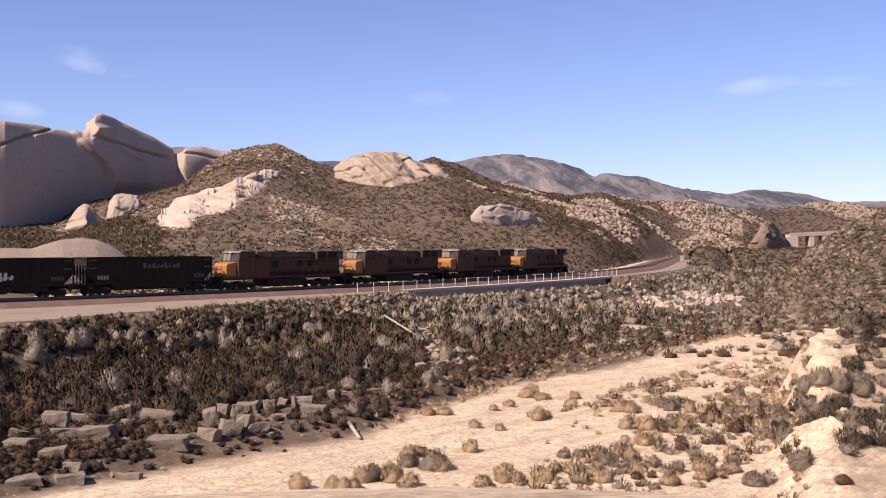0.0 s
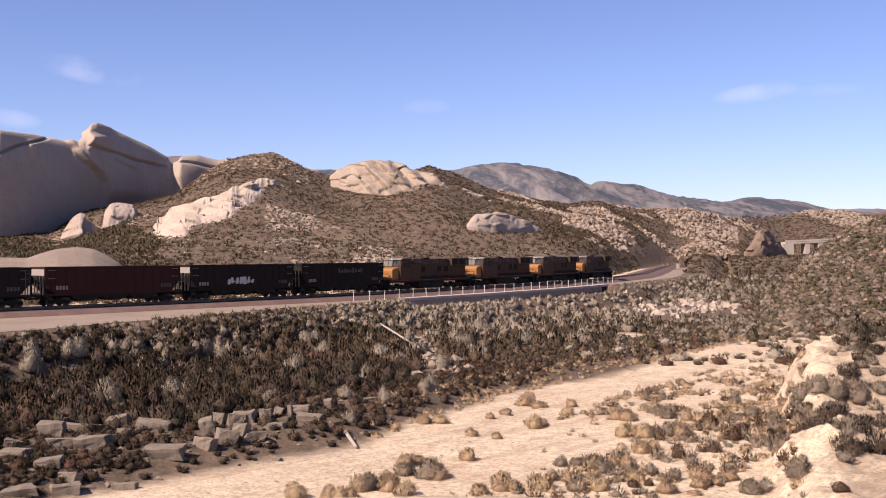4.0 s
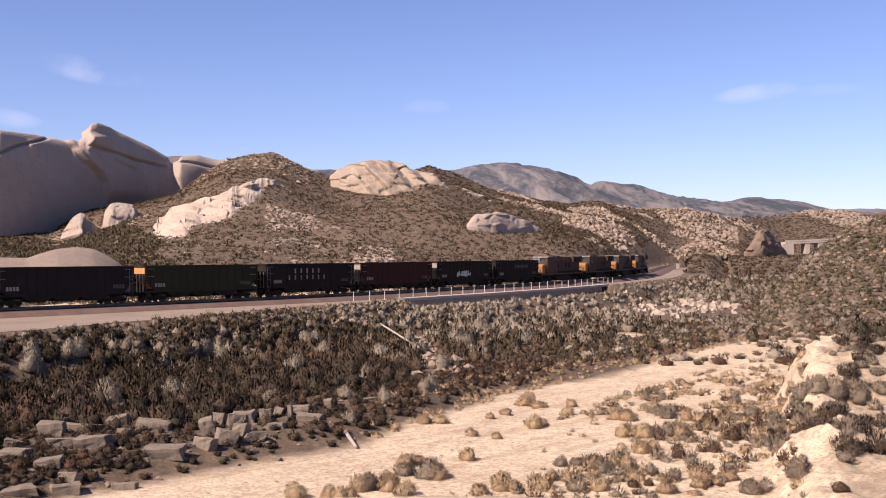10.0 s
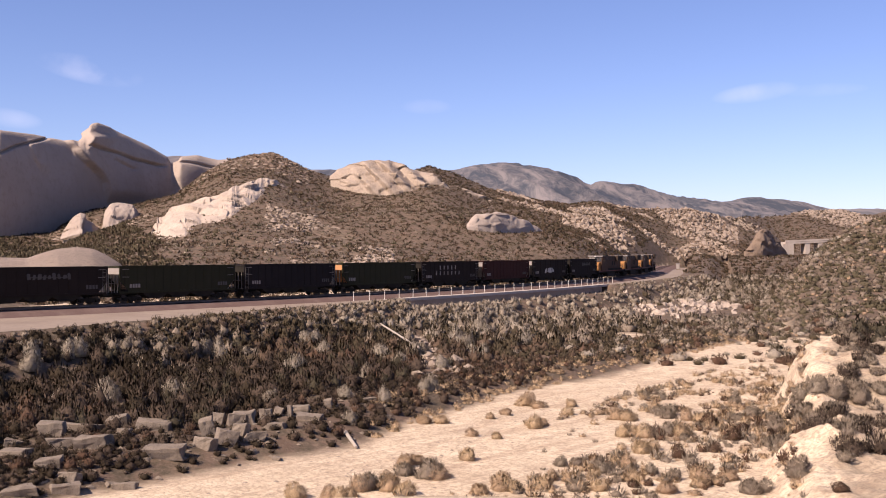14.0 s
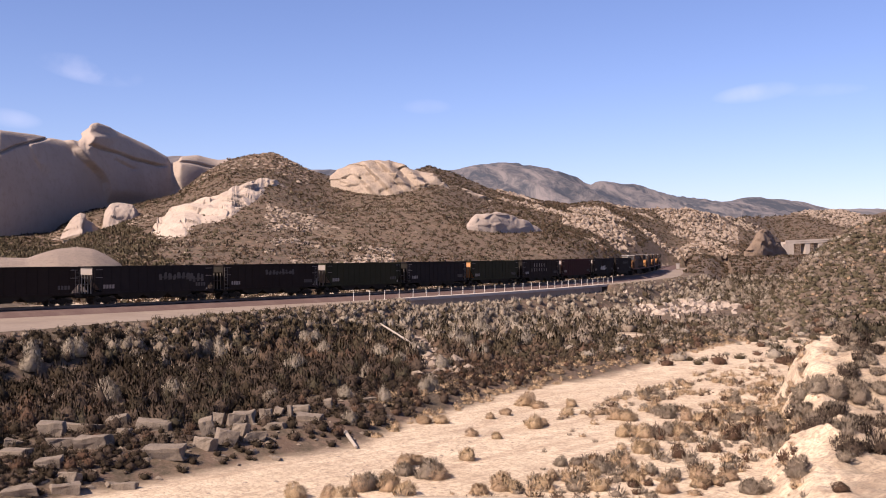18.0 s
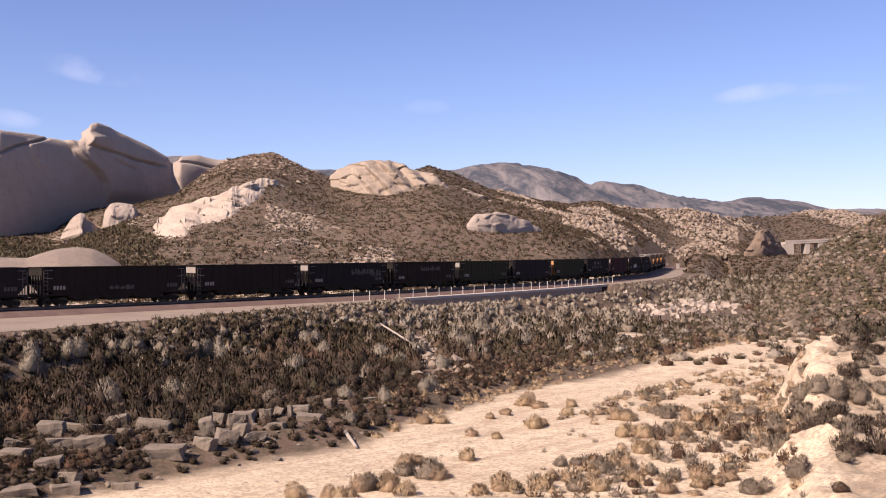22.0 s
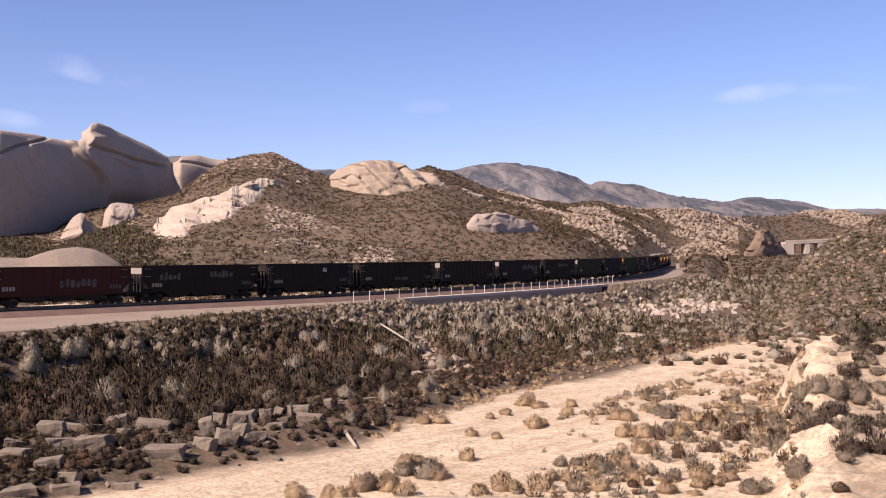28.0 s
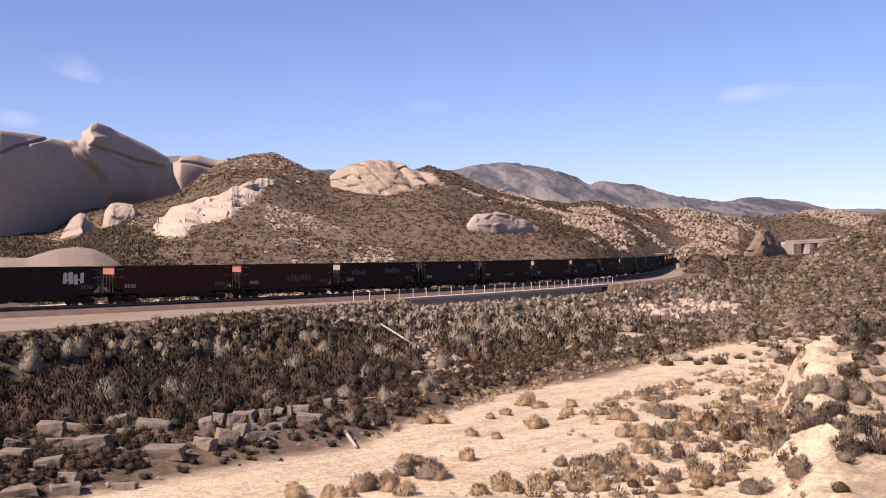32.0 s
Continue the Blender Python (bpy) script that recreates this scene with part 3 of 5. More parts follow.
def blocks_of(p, q, size, seed):
    """Jointed rock: each block stands out by its own amount and tilts its own way."""
    r = np.random.RandomState(seed + 100)
    lo, hi = np.array([p.min(), q.min()]), np.array([p.max(), q.max()])
    n = int(min(160, max(8, np.prod(hi - lo) / size ** 2)))
    cells, lift, tilt = r.uniform(lo, hi, (n, 2)), r.uniform(-0.6, 0.6, n), r.normal(0, 0.16, (n, 2))
    pts = np.stack([p.ravel() + 0.8 * fractal(p, q, 0.6, 2, seed).ravel(), q.ravel()], 1)
    near = np.argmin(((pts[:, None] - cells[None]) ** 2).sum(2), 1)
    return (lift[near] + ((pts - cells[near]) * tilt[near]).sum(1)).reshape(p.shape)


def rock_mass(name, label, knots, feet, mat, cols=160, rows=60, thick=30, round_=0.55, lump=1.0, grain=0.08, flute=0.0, lean=0.0, rims=(), cracks=(), seed=1, sink=5.0, jag=0.0, fine=0.26, lobes=0.0, slab=False, blocky=0.0):
    """A rock that rises from its foot line, rounds over its crest and falls behind. Rims and cracks are drawn as at 360 m from the eye.
    lobes: width of the rounded ribs down its face; slab: it lies back evenly; blocky: how far its joint blocks stand out.
    flute: depth of the gullies down its face, lean: how far they slant; rims: lines (x, z) where the face steps forward; cracks: lines cut into it."""
    k, f = np.array(knots), np.array(feet)
    a = np.linspace(max(k[0, 0] / k[0, 1], f[0, 0] / f[0, 1]), min(k[-1, 0] / k[-1, 1], f[-1, 0] / f[-1, 1]), cols)
    (d1, z1), (d0, z0) = crest(knots, a), crest(feet, a)
    bell = np.exp(-np.linspace(-2, 2, 9) ** 2)
    z1 = np.convolve(np.pad(z1, 4, "edge"), bell / bell.sum(), "valid")
    z1 = z1 + jag * fractal(a * d1, d1, 0.35, 4, seed + 2) - 0.5 * jag
    v = np.linspace(0, 1.6, rows)[:, None]
    w, over = np.clip(v, 0, 1), np.clip(v - 1, 0, None)
    zf = z0 - sink
    y = d0 + (d1 - d0) * w ** (1 / round_) + over * thick
    z = zf + (z1 - zf) * np.sin(w * math.pi / 2) ** 0.75 - (over / 0.6) ** 1.6 * (z1 - zf + 4)
    if slab:
        y = d0 + (d1 - d0) * w + over * thick
        z = zf + (z1 - zf) * np.clip(w * 1.06, 0, 1) ** 0.8 - (over / 0.6) ** 1.6 * (z1 - zf + 4)
    x = a[None] * y
    face = np.sin(np.clip(w, 0.02, 1) * math.pi * 0.93) ** 0.6
    out = lump * (1.5 * fractal(x, z * 0.8 + y * 0.4, grain, 4, seed) + 0.4 * fractal(x, z, grain * 5, 3, seed + 3)) * face
    if blocky:
        out = out + blocky * blocks_of(x + 0.5 * y, z * 2.2 + 0.3 * y, 5.0, seed) * face
    if lobes:
        turn = (x + lean * z + 2.6 * lobes * fractal(x, z, 0.3 / lobes, 3, seed + 7)) * math.pi / lobes
        deep = flute * np.clip(0.8 + 0.5 * fractal(x, z, 0.06, 2, seed + 9), 0.2, 1.4)
        deep = deep * np.interp(x, [-42, -33, -24, -10], [0.05, 0.3, 0.9, 1.2]) * (1 - 0.7 * step(0.75, 1.0, w))
        p = (turn / math.pi) % 1
        out = out + deep * (step(0, 0.4, p) * (1 - 0.9 * step(0.35, 1.0, p)) - 0.35) * face
    elif flute:
        warp = 5.0 * fractal(x, z * 1.5, 0.07, 3, seed + 7)
        wave = fractal(x + lean * z + warp, z * 0.15 + warp, fine, 4, seed + 5)
        deep = flute * np.clip(0.75 + 0.9 * fractal(x, z, 0.06, 2, seed + 9), 0.1, 1.6)
        out = out + deep * (1.2 * np.abs(wave) - 1.6 * np.exp(-(wave / 0.2) ** 2)) * face
    across, level = np.broadcast_to(a[None] * 360, z.shape), EYE[2] + (z - EYE[2]) * 360 / y
    for line, forward, fade in rims:
        p = np.array(sorted(line, key=lambda q: q[1]))
        d = across - np.interp(level, p[:, 1], p[:, 0]) + 0.25 * fractal(x, z, 0.5, 2, seed)
        here = step(p[0, 1] - 3, p[0, 1] + 2, level) * (1 - step(p[-1, 1] + 0.5, p[-1, 1] + 3, level))
        out = out + forward * step(0, 0.7, d) * (1 - step(1.5, fade, d)) * here
    for line, deep in cracks:
        p = np.array(sorted(line))
        d = level - np.interp(across, p[:, 0], p[:, 1]) + 0.4 * fractal(x, z, 0.5, 2, seed)
        here = step(p[0, 0] - 3, p[0, 0] + 2, across) * (1 - step(p[-1, 0] - 2, p[-1, 0] + 3, across))
        out = out - 1.6 * deep * np.exp(-(d / 0.42) ** 2) * here
    # the face moves out square to its foot line
    gx, gy = np.gradient(np.convolve(np.pad(a * d0, 20, "edge"), np.ones(41) / 41, "valid")), np.gradient(np.convolve(np.pad(d0, 20, "edge"), np.ones(41) / 41, "valid"))
    n = np.hypot(gx, gy)
    flat, rise = (0.25, 0.9) if slab else (1.0, 0.12)
    return tagged(new(name, grid_mesh(name, np.stack([x + flat * gy / n * out, y - flat * gx / n * out, z + rise * out], 2), mat)), label, "rock formation")


rock_mass("sandstone_cliff", "massive smooth grey-tan sandstone cliff with a jutting summit block", CLIFF, CLIFF_FOOT, CLIFF_ROCK, 460, 150, 60, 0.6, 0.6, 0.04,
          rims=[([(-127.2, 42.4), (-124.5, 39.8), (-121.3, 36.2), (-116.7, 32.0), (-114.5, 28.4), (-113.5, 23.9)], 2.4, 24.0),
                ([(-92.1, 38.6), (-91.7, 37.1), (-90.8, 33.9), (-91.1, 30.1), (-89.8, 26.5), (-89.6, 22.3)], 2.8, 16.0),
                ([(-139.5, 40.7), (-137.6, 36.6), (-135.9, 33.3)], 0.8, 6.0),
                ([(-121.1, 49.1), (-121.3, 47.5), (-121.7, 41.5)], 2.2, 14.0)],
          cracks=[([(-152.4, 37.5), (-148.6, 38.4), (-143.1, 40.7), (-135.9, 42.4), (-131.3, 43.9)], 1.0), ([(-120.1, 40.9), (-118.4, 40.2), (-110.3, 38.4), (-103.1, 36.2), (-94.0, 34.3)], 1.2),
                  ([(-110.3, 35.6), (-104.8, 33.0)], 0.7), ([(-90.2, 35.2), (-83.0, 34.7), (-72.0, 33.0)], 0.8)], seed=2)
rock_mass("sandstone_dome", "low smooth pale sandstone dome behind the track", DOME, DOME_FOOT, DOME_ROCK, 140, 60, 30, 0.6, 0.25, 0.12, seed=4)
rock_mass("sandstone_outcrop", "white broken sandstone band across the brown slope", BAND, BAND_FOOT, BAND_ROCK, 300, 90, 12, 0.9, 0.7, 0.12, seed=6, sink=1.5, jag=0.9, slab=True, blocky=1.3)
rock_mass("sandstone_outcrop", "pale fluted sandstone dome on the ridge", FLUTED, FLUTED_FOOT, RIDGE_ROCK, 340, 100, 25, 0.65, 0.8, 0.11, flute=4.4, lean=1.3, seed=8, sink=4, jag=0.9, lobes=8.0, blocky=1.1)
rock_mass("sandstone_outcrop", "smooth grey sandstone ledge with a pale rim in the scrub", LEDGE, LEDGE_FOOT, CLIFF_ROCK, 140, 60, 8, 0.7, 0.6, 0.25, seed=9, sink=2, jag=1.2, blocky=0.4)
rock_mass("sandstone_outcrop", "dark rock with a bright edge near the bridge", DARK_ROCK, DARK_ROCK_FOOT, KNOB_ROCK, 110, 60, 14, 0.8, 1.2, 0.2, seed=12, sink=3, jag=0.8, blocky=0.8)
rock_mass("sandstone_horn", "pale pointed sandstone horn at the cliff foot", HORN, HORN_FOOT, CLIFF_ROCK, 90, 60, 10, 0.8, 0.9, 0.3, seed=14, sink=3, jag=0.8, blocky=0.8,
          rims=[([(-120.1, 19.3), (-120.9, 15.0), (-121.5, 9.5)], -1.4, 3.5)])
rock_mass("sandstone_horn", "stubby grey sandstone pillar at the cliff foot", STUB, STUB_FOOT, CLIFF_ROCK, 90, 60, 10, 0.8, 0.9, 0.3, seed=16, sink=3, jag=0.6, blocky=0.6)


# ---- scattered stones ----
def stone_form(seed, rough=0.35, level=2, slab=0.0):
    """Vertices and faces of one uneven stone, about a metre across."""
    bm = bmesh.new()
    bmesh.ops.create_icosphere(bm, subdivisions=level, radius=0.5)
    for v in bm.verts:
        v.co *= 1 + rough * (noise.noise(v.co * 1.7 + Vector((seed * 7.3, 0, seed))) * 1.6)
        v.co.z *= 0.75
        v.co.x *= 1 - slab * (0.3 + 0.4 * (seed % 3) / 2)
    bm.verts.ensure_lookup_table()
    got = np.array([v.co for v in bm.verts]), np.array([[v.index for v in f.verts] for f in bm.faces])
    bm.free()
    return got


def crown_light(mesh, soft):
    """Rounded normals, so that a crown of many small leaves takes light as one soft form."""
    mesh.polygons.foreach_set("use_smooth", np.full(len(mesh.polygons), True))
    mesh.attributes.new("custom_normal", "FLOAT_VECTOR", "POINT").data.foreach_set("vector", soft.ravel().astype(np.float32))


def scatter(name, forms, places, mat, label, category, smooth=False, twig=None):
    """Many copies of a few forms as one mesh: places are rows of x, y, z, size, turn, form, squash."""
    if not len(places):
        return None
    vs, fs, slots, soft, n = [], [], [], [], 0
    for x, y, z, size, turn, form, squash in places:
        v, f, *kinds = forms[int(form) % len(forms)]
        slots.append(kinds[0] if kinds else np.zeros(len(f), int))
        c, s = math.cos(turn), math.sin(turn)
        if len(kinds) > 1:
            k = kinds[1]
            soft.append(np.stack([k[:, 0] * c - k[:, 1] * s, k[:, 0] * s + k[:, 1] * c, k[:, 2]], 1))
        c, s = c * size, s * size
        w = np.empty_like(v)
        w[:, 0], w[:, 1], w[:, 2] = v[:, 0] * c - v[:, 1] * s + x, v[:, 0] * s + v[:, 1] * c + y, v[:, 2] * size * squash + z
        vs.append(w)
        fs.append(f + n)
        n += len(v)
    v, f = np.concatenate(vs), np.concatenate(fs)
    mesh = bpy.data.meshes.new(name)
    mesh.vertices.add(len(v))
    mesh.vertices.foreach_set("co", v.ravel().astype(np.float32))
    mesh.loops.add(f.size)
    mesh.loops.foreach_set("vertex_index", f.ravel().astype(np.int32))
    mesh.polygons.add(len(f))
    mesh.polygons.foreach_set("loop_start", np.arange(0, f.size, 3, dtype=np.int32))
    mesh.polygons.foreach_set("loop_total", np.full(len(f), 3, dtype=np.int32))
    mesh.polygons.foreach_set("use_smooth", np.full(len(f), smooth))
    mesh.materials.append(mat)
    mesh.materials.append(twig or TWIG)
    mesh.polygons.foreach_set("material_index", np.concatenate(slots).astype(np.int32))
    mesh.update(calc_edges=True)
    if soft:
        crown_light(mesh, np.concatenate(soft))
    return tagged(new(name, mesh), label, category, kind="stuff")


STONES = [stone_form(i, 0.6, 1, 0.5) for i in range(8)]
CRAGS = [stone_form(i + 20, 0.8, 1, 0.8) for i in range(12)]
rng = np.random.RandomState(5)


def rows_at(x, y, size, squash=1.0, sink=0.2):
    """Places on the ground at arrays x, y, with a size each."""
    z = land(x, y)[0]
    n = len(x)
    return np.stack([x, y, z - sink * size, size, rng.uniform(0, math.tau, n), rng.randint(0, 60, n), np.broadcast_to(squash, (n,)) * rng.uniform(0.8, 1.2, n)], 1)


def wedge(n, a0, a1, y0, y1):
    """n places between two bearings and two distances, even over the ground."""
    y = np.sqrt(rng.uniform(y0 ** 2, y1 ** 2, n))
    return rng.uniform(a0, a1, n) * y, y


def boulder_fields():
    # pale crags over the hills behind the line and beyond the bridge
    x, y = wedge(30000, 0.05, 0.275, 330, 535)
    lean = x / y
    keep = (along(x, y)[1] < -12) | (y > 440)
    keep &= fractal(x, y, 0.035, 3, 30) + 0.55 * fractal(x, y, 0.16, 2, 33) + 0.5 * step(0.08, 0.16, lean) + 0.3 * step(380, 500, y) + 0.35 * step(0.19, 0.23, lean) - 0.2 * (1 - step(370, 450, y)) > 0.54
    x, y = x[keep], y[keep]
    size = rng.uniform(0.6, 1.42, len(x)) ** 2.6
    half = rng.uniform(0, 1, len(x)) < 0.6
    scatter("boulder_field", CRAGS, rows_at(x, y, size, 1.5, 0.12)[half], BOULDER, "pale sandstone crags scattered over the brown hills", "boulders")
    scatter("boulder_field", CRAGS, rows_at(x, y, size, 1.2, 0.12)[~half], KNOB_ROCK, "brown weathered crags scattered over the brown hills", "boulders")
    x, y = wedge(15000, 0.265, 0.44, 490, 790)
    keep = fractal(x, y, 0.035, 3, 36) + 0.5 * fractal(x, y, 0.16, 2, 37) + 0.3 * (y - 600) / 200 > 0.2
    x, y = x[keep], y[keep]
    scatter("boulder_field", CRAGS, rows_at(x, y, rng.uniform(0.6, 1.5, len(x)) ** 2.5, 1.4, 0.12), BOULDER, "pale sandstone crags over the further hills", "boulders")
    # the stony knob and the slopes of the nearer hill
    x, y = wedge(9000, -0.40, 0.10, 150, 430)
    a = x / y
    keep = fractal(x, y, 0.05, 3, 31) + 0.4 * np.exp(-(((a + 0.1) / 0.05) ** 2 + ((y - 250) / 40) ** 2)) > 0.3
    x, y = x[keep], y[keep]
    half = rng.uniform(0, 1, len(x)) < 0.5
    rows = rows_at(x, y, rng.uniform(0.4, 1.15, len(x)) ** 1.9, 0.9)
    scatter("boulder_field", STONES, rows[half], BOULDER, "small pale stones among scrub on the hillside", "boulders")
    scatter("boulder_field", STONES, rows[~half], KNOB_ROCK, "small brown stones among scrub on the hillside", "boulders")
    x, y = wedge(4200, -0.165, -0.045, 200, 292)
    keep = fractal(x, y, 0.09, 3, 35) + 0.3 * fractal(x, y, 0.3, 2, 38) > 0.05
    x, y = x[keep], y[keep]
    scatter("boulder_field", CRAGS, rows_at(x, y, rng.uniform(0.5, 1.25, len(x)) ** 2.4, 0.9, 0.05), BOULDER, "pale rubble spread over the spur behind the track", "boulders")
    x, y = wedge(2400, -0.25, -0.125, 362, 414)
    keep = (x / y > -0.235 + 0.0012 * (y - 362)) | (rng.uniform(0, 1, len(x)) < 0.15)
    x, y = x[keep], y[keep]
    half = rng.uniform(0, 1, len(x)) < 0.25
    rows = rows_at(x, y, rng.uniform(0.6, 1.5, len(x)) ** 2, 0.9)
    scatter("boulder_field", CRAGS, rows[~half], KNOB_ROCK, "brown broken rocks on the rocky knob", "boulders")
    scatter("boulder_field", CRAGS, rows[half], BOULDER, "paler broken rocks on the rocky knob", "boulders")
    # rubble round the horns at the foot of the cliff
    x, y = wedge(420, -0.368, -0.27, 292, 322)
    scatter("boulder_field", CRAGS, rows_at(x, y, rng.uniform(0.6, 1.5, len(x)) ** 1.8, 0.8), BOULDER, "pale rubble fallen at the foot of the cliff", "boulders")
    # gravel and cobbles in the wash and on the slope under the track
    x, y = wedge(9000, -0.42, 0.42, 40, 130)
    s, u = along(x, y)
    keep = (u > wash_edge(s) - 2) & (fractal(x, y, 0.25, 3, 34) > -0.1)
    x, y = x[keep], y[keep]
    scatter("gravel", [stone_form(i, 0.3, 1) for i in range(4)], rows_at(x, y, rng.uniform(0.22, 0.62, len(x)) ** 2.1, 0.8), BOULDER, "pale cobbles and gravel strewn over the wash", "gravel")
    # a pale stony patch below the road
    n = 260
    t = rng.uniform(0, 1, n)
    x, y = 32 + 18.7 * t + rng.normal(0, 2.2, n), 181 + 13 * t + rng.normal(0, 9, n)
    scatter("boulder_field", CRAGS, rows_at(x, y, rng.uniform(0.55, 1.35, n) ** 2, 1.3, 0.0), BAND_ROCK, "heap of pale broken stones in the scrub", "boulders")
    n = 170
    t = rng.uniform(0, 1, n)
    x, y = -3.2 + 2.8 * t + rng.normal(0, 1.6, n), 133 - 40 * t + rng.normal(0, 3, n)
    scatter("boulder_field", CRAGS, rows_at(x, y, rng.uniform(0.5, 1.3, n) ** 2, 0.9, 0.0), BOULDER, "pale rubble spilled down the slope", "boulders")
    # small shards of concrete among the slabs, and clods broken from the bank
    x, y = wedge(420, -0.41, -0.05, 48, 82)
    s, u = along(x, y)
    keep = np.abs(u - wash_edge(s) + 4) < 5
    scatter("rubble", CRAGS, rows_at(x[keep], y[keep], rng.uniform(0.4, 0.95, keep.sum()) ** 1.6, 0.8, 0.05), CONCRETE, "small broken concrete rubble at the foot of the slope", "rubble")
    x, y = wedge(1500, 0.24, 0.42, 46, 105)
    keep = np.abs(x - bank_foot(y) - 1.5) < 2.5
    scatter("gravel", CRAGS, rows_at(x[keep], y[keep], rng.uniform(0.3, 0.75, keep.sum()) ** 1.8, 0.7), BANK_EARTH, "crumbled clods of pale earth along the bank", "gravel")


boulder_fields()

# ---- broken concrete at the toe of the slope: x, y, length, height, and how it lies ----
BLOCKS_A = [(-22.4, 61.5, 1.36, 0.97, 0), (-21.3, 63.6, 2.34, 0.50, 0), (-19.5, 64.9, 1.30, 0.82, 1), (-17.1, 63.5, 2.07, 0.67, 0), (-18.7, 57.6, 1.82, 0.79, 0), (-18.3, 61.5, 0.97, 0.45, 0), (-14.5, 56.1, 1.95, 0.65, 0), (-12.9, 58.1, 1.16, 0.67, 1), (-13.1, 60.6, 0.80, 1.34, 2), (-12.0, 59.1, 1.12, 0.93, 2), (-13.7, 65.5, 0.69, 0.86, 2), (-12.6, 65.4, 1.10, 0.86, 1), (-19.3, 49.0, 1.55, 0.31, 0), (-17.6, 50.1, 1.58, 0.42, 0), (-15.3, 51.5, 1.36, 0.38, 0)]
BLOCKS_B = [(-19.2, 52.4, 1.27, 0.55, 0), (-17.8, 51.1, 1.08, 0.48, 1), (-20.4, 57.6, 1.52, 0.55, 0), (-23.0, 57.4, 0.91, 0.60, 1), (-21.9, 55.2, 1.74, 0.41, 0), (-12.2, 65.9, 1.39, 0.87, 1), (-11.4, 60.4, 0.95, 0.95, 2), (-10.7, 60.5, 1.27, 0.45, 1), (-9.3, 70.5, 1.19, 0.59, 0), (-8.4, 67.3, 1.63, 0.43, 0), (-9.7, 68.2, 0.32, 0.93, 2), (-10.7, 69.0, 0.51, 0.73, 2), (-7.7, 72.6, 0.53, 0.69, 1), (-5.1, 75.1, 0.99, 0.40, 0), (-9.8, 63.7, 1.21, 0.40, 1), (-11.2, 67.8, 0.79, 0.79, 2)]


def concrete_block(length, high, lies, i):
    """A chunk of a broken slab: bevelled, with chipped corners; lies 0 flat, 1 tilted, 2 on end."""
    r = random.Random(i)
    bm = bmesh.new()
    wide = length * r.uniform(0.4, 0.65) if lies < 2 else max(0.3, length * 0.7)
    vs = box(bm, -length / 2, length / 2, -wide / 2, wide / 2, -0.15, high)
    for v in vs:
        v.co += Vector((r.uniform(-0.12, 0.12) * length, r.uniform(-0.15, 0.15) * wide, r.uniform(-0.16, 0.06) * high if v.co.z > 0 else 0))
    bmesh.ops.subdivide_edges(bm, edges=list(bm.edges), cuts=2, use_grid_fill=True)
    for v in bm.verts:
        v.co += noise.noise_vector(v.co * 2.1 + Vector((i * 3.1, 0, 0))) * 0.09 + noise.noise_vector(v.co * 6.0 + Vector((0, i * 1.7, 0))) * 0.03
    bmesh.ops.bevel(bm, geom=[e for e in bm.edges if e.is_manifold and e.calc_face_angle(0) > 0.6], offset=0.035, segments=1, affect="EDGES")
    ob = part("concrete_block", bm, CONCRETE)
    return ob


for i, (x, y, length, high, lies) in enumerate(BLOCKS_A + BLOCKS_B):
    r = random.Random(i + 50)
    ob = concrete_block(length * 0.95, high * 0.9, lies, i)
    tilt = {0: 5, 1: 16, 2: 24}[lies]
    ob.matrix_basis = pose(x, y, height(x, y) - 0.02, r.uniform(-tilt, tilt), r.uniform(-tilt, tilt), r.uniform(-24, 24))
    tagged(ob, ("flat broken concrete slab lying at the foot of the slope", "tilted chunk of broken grey concrete in the scrub",
                "upended shard of broken concrete in the rubble")[lies], "concrete block", "broken concrete blocks")


def lying_pole(x0, y0, x1, y1, radius, lift, label):
    bm = bmesh.new()
    a, b = Vector((x0, y0, height(x0, y0) + lift)), Vector((x1, y1, height(x1, y1) + lift))
    rod(bm, a, b, radius, 9, radius * 0.8)
    bmesh.ops.bevel(bm, geom=[e for e in bm.edges if e.calc_face_angle(0) > 1.2], offset=radius * 0.2, segments=1, affect="EDGES")
    tagged(part("wooden_pole", bm, OLD_WOOD), label, "pole")


lying_pole(-7.6, 130.0, -2.4, 108.5, 0.12, 0.85, "bleached fallen wooden pole lying down the slope")
lying_pole(-5.9, 65.0, -5.0, 61.9, 0.12, 0.12, "short bleached log at the edge of the wash")


# ---- fence and retaining wall beside the track ----
def build_fence():
    fence = tagged(new("fence"), "white post fence with thin wires beside the track", "fence")
    mesh = None
    for i in range(29):
        s = 18.3 + 3.08 * i
        if mesh is None:
            bm = boxed(-0.038, 0.038, -0.038, 0.038, -0.3, 1.2, bevel=0.01)
            box(bm, -0.05, 0.05, -0.05, 0.05, 1.2, 1.24)
            ob = part("post", bm, WHITE_POST, fence)
            mesh = ob.data
        else:
            ob = data_part("post", mesh, fence)
        ob.matrix_basis = on_track(s, 5.4, -0.72) @ pose(0, 0, 0, (i * 37 % 5 - 2) * 0.8, (i * 23 % 5 - 2) * 0.8, 0)
    for z in (-0.2, 0.1, 0.4):
        sec = [(5.4 - 0.012, z), (5.4, z + 0.012), (5.4 + 0.012, z)]
        data_part("wire", swept("wire", sec, 18.3, 104.5, 3.08, STEEL, True), fence)


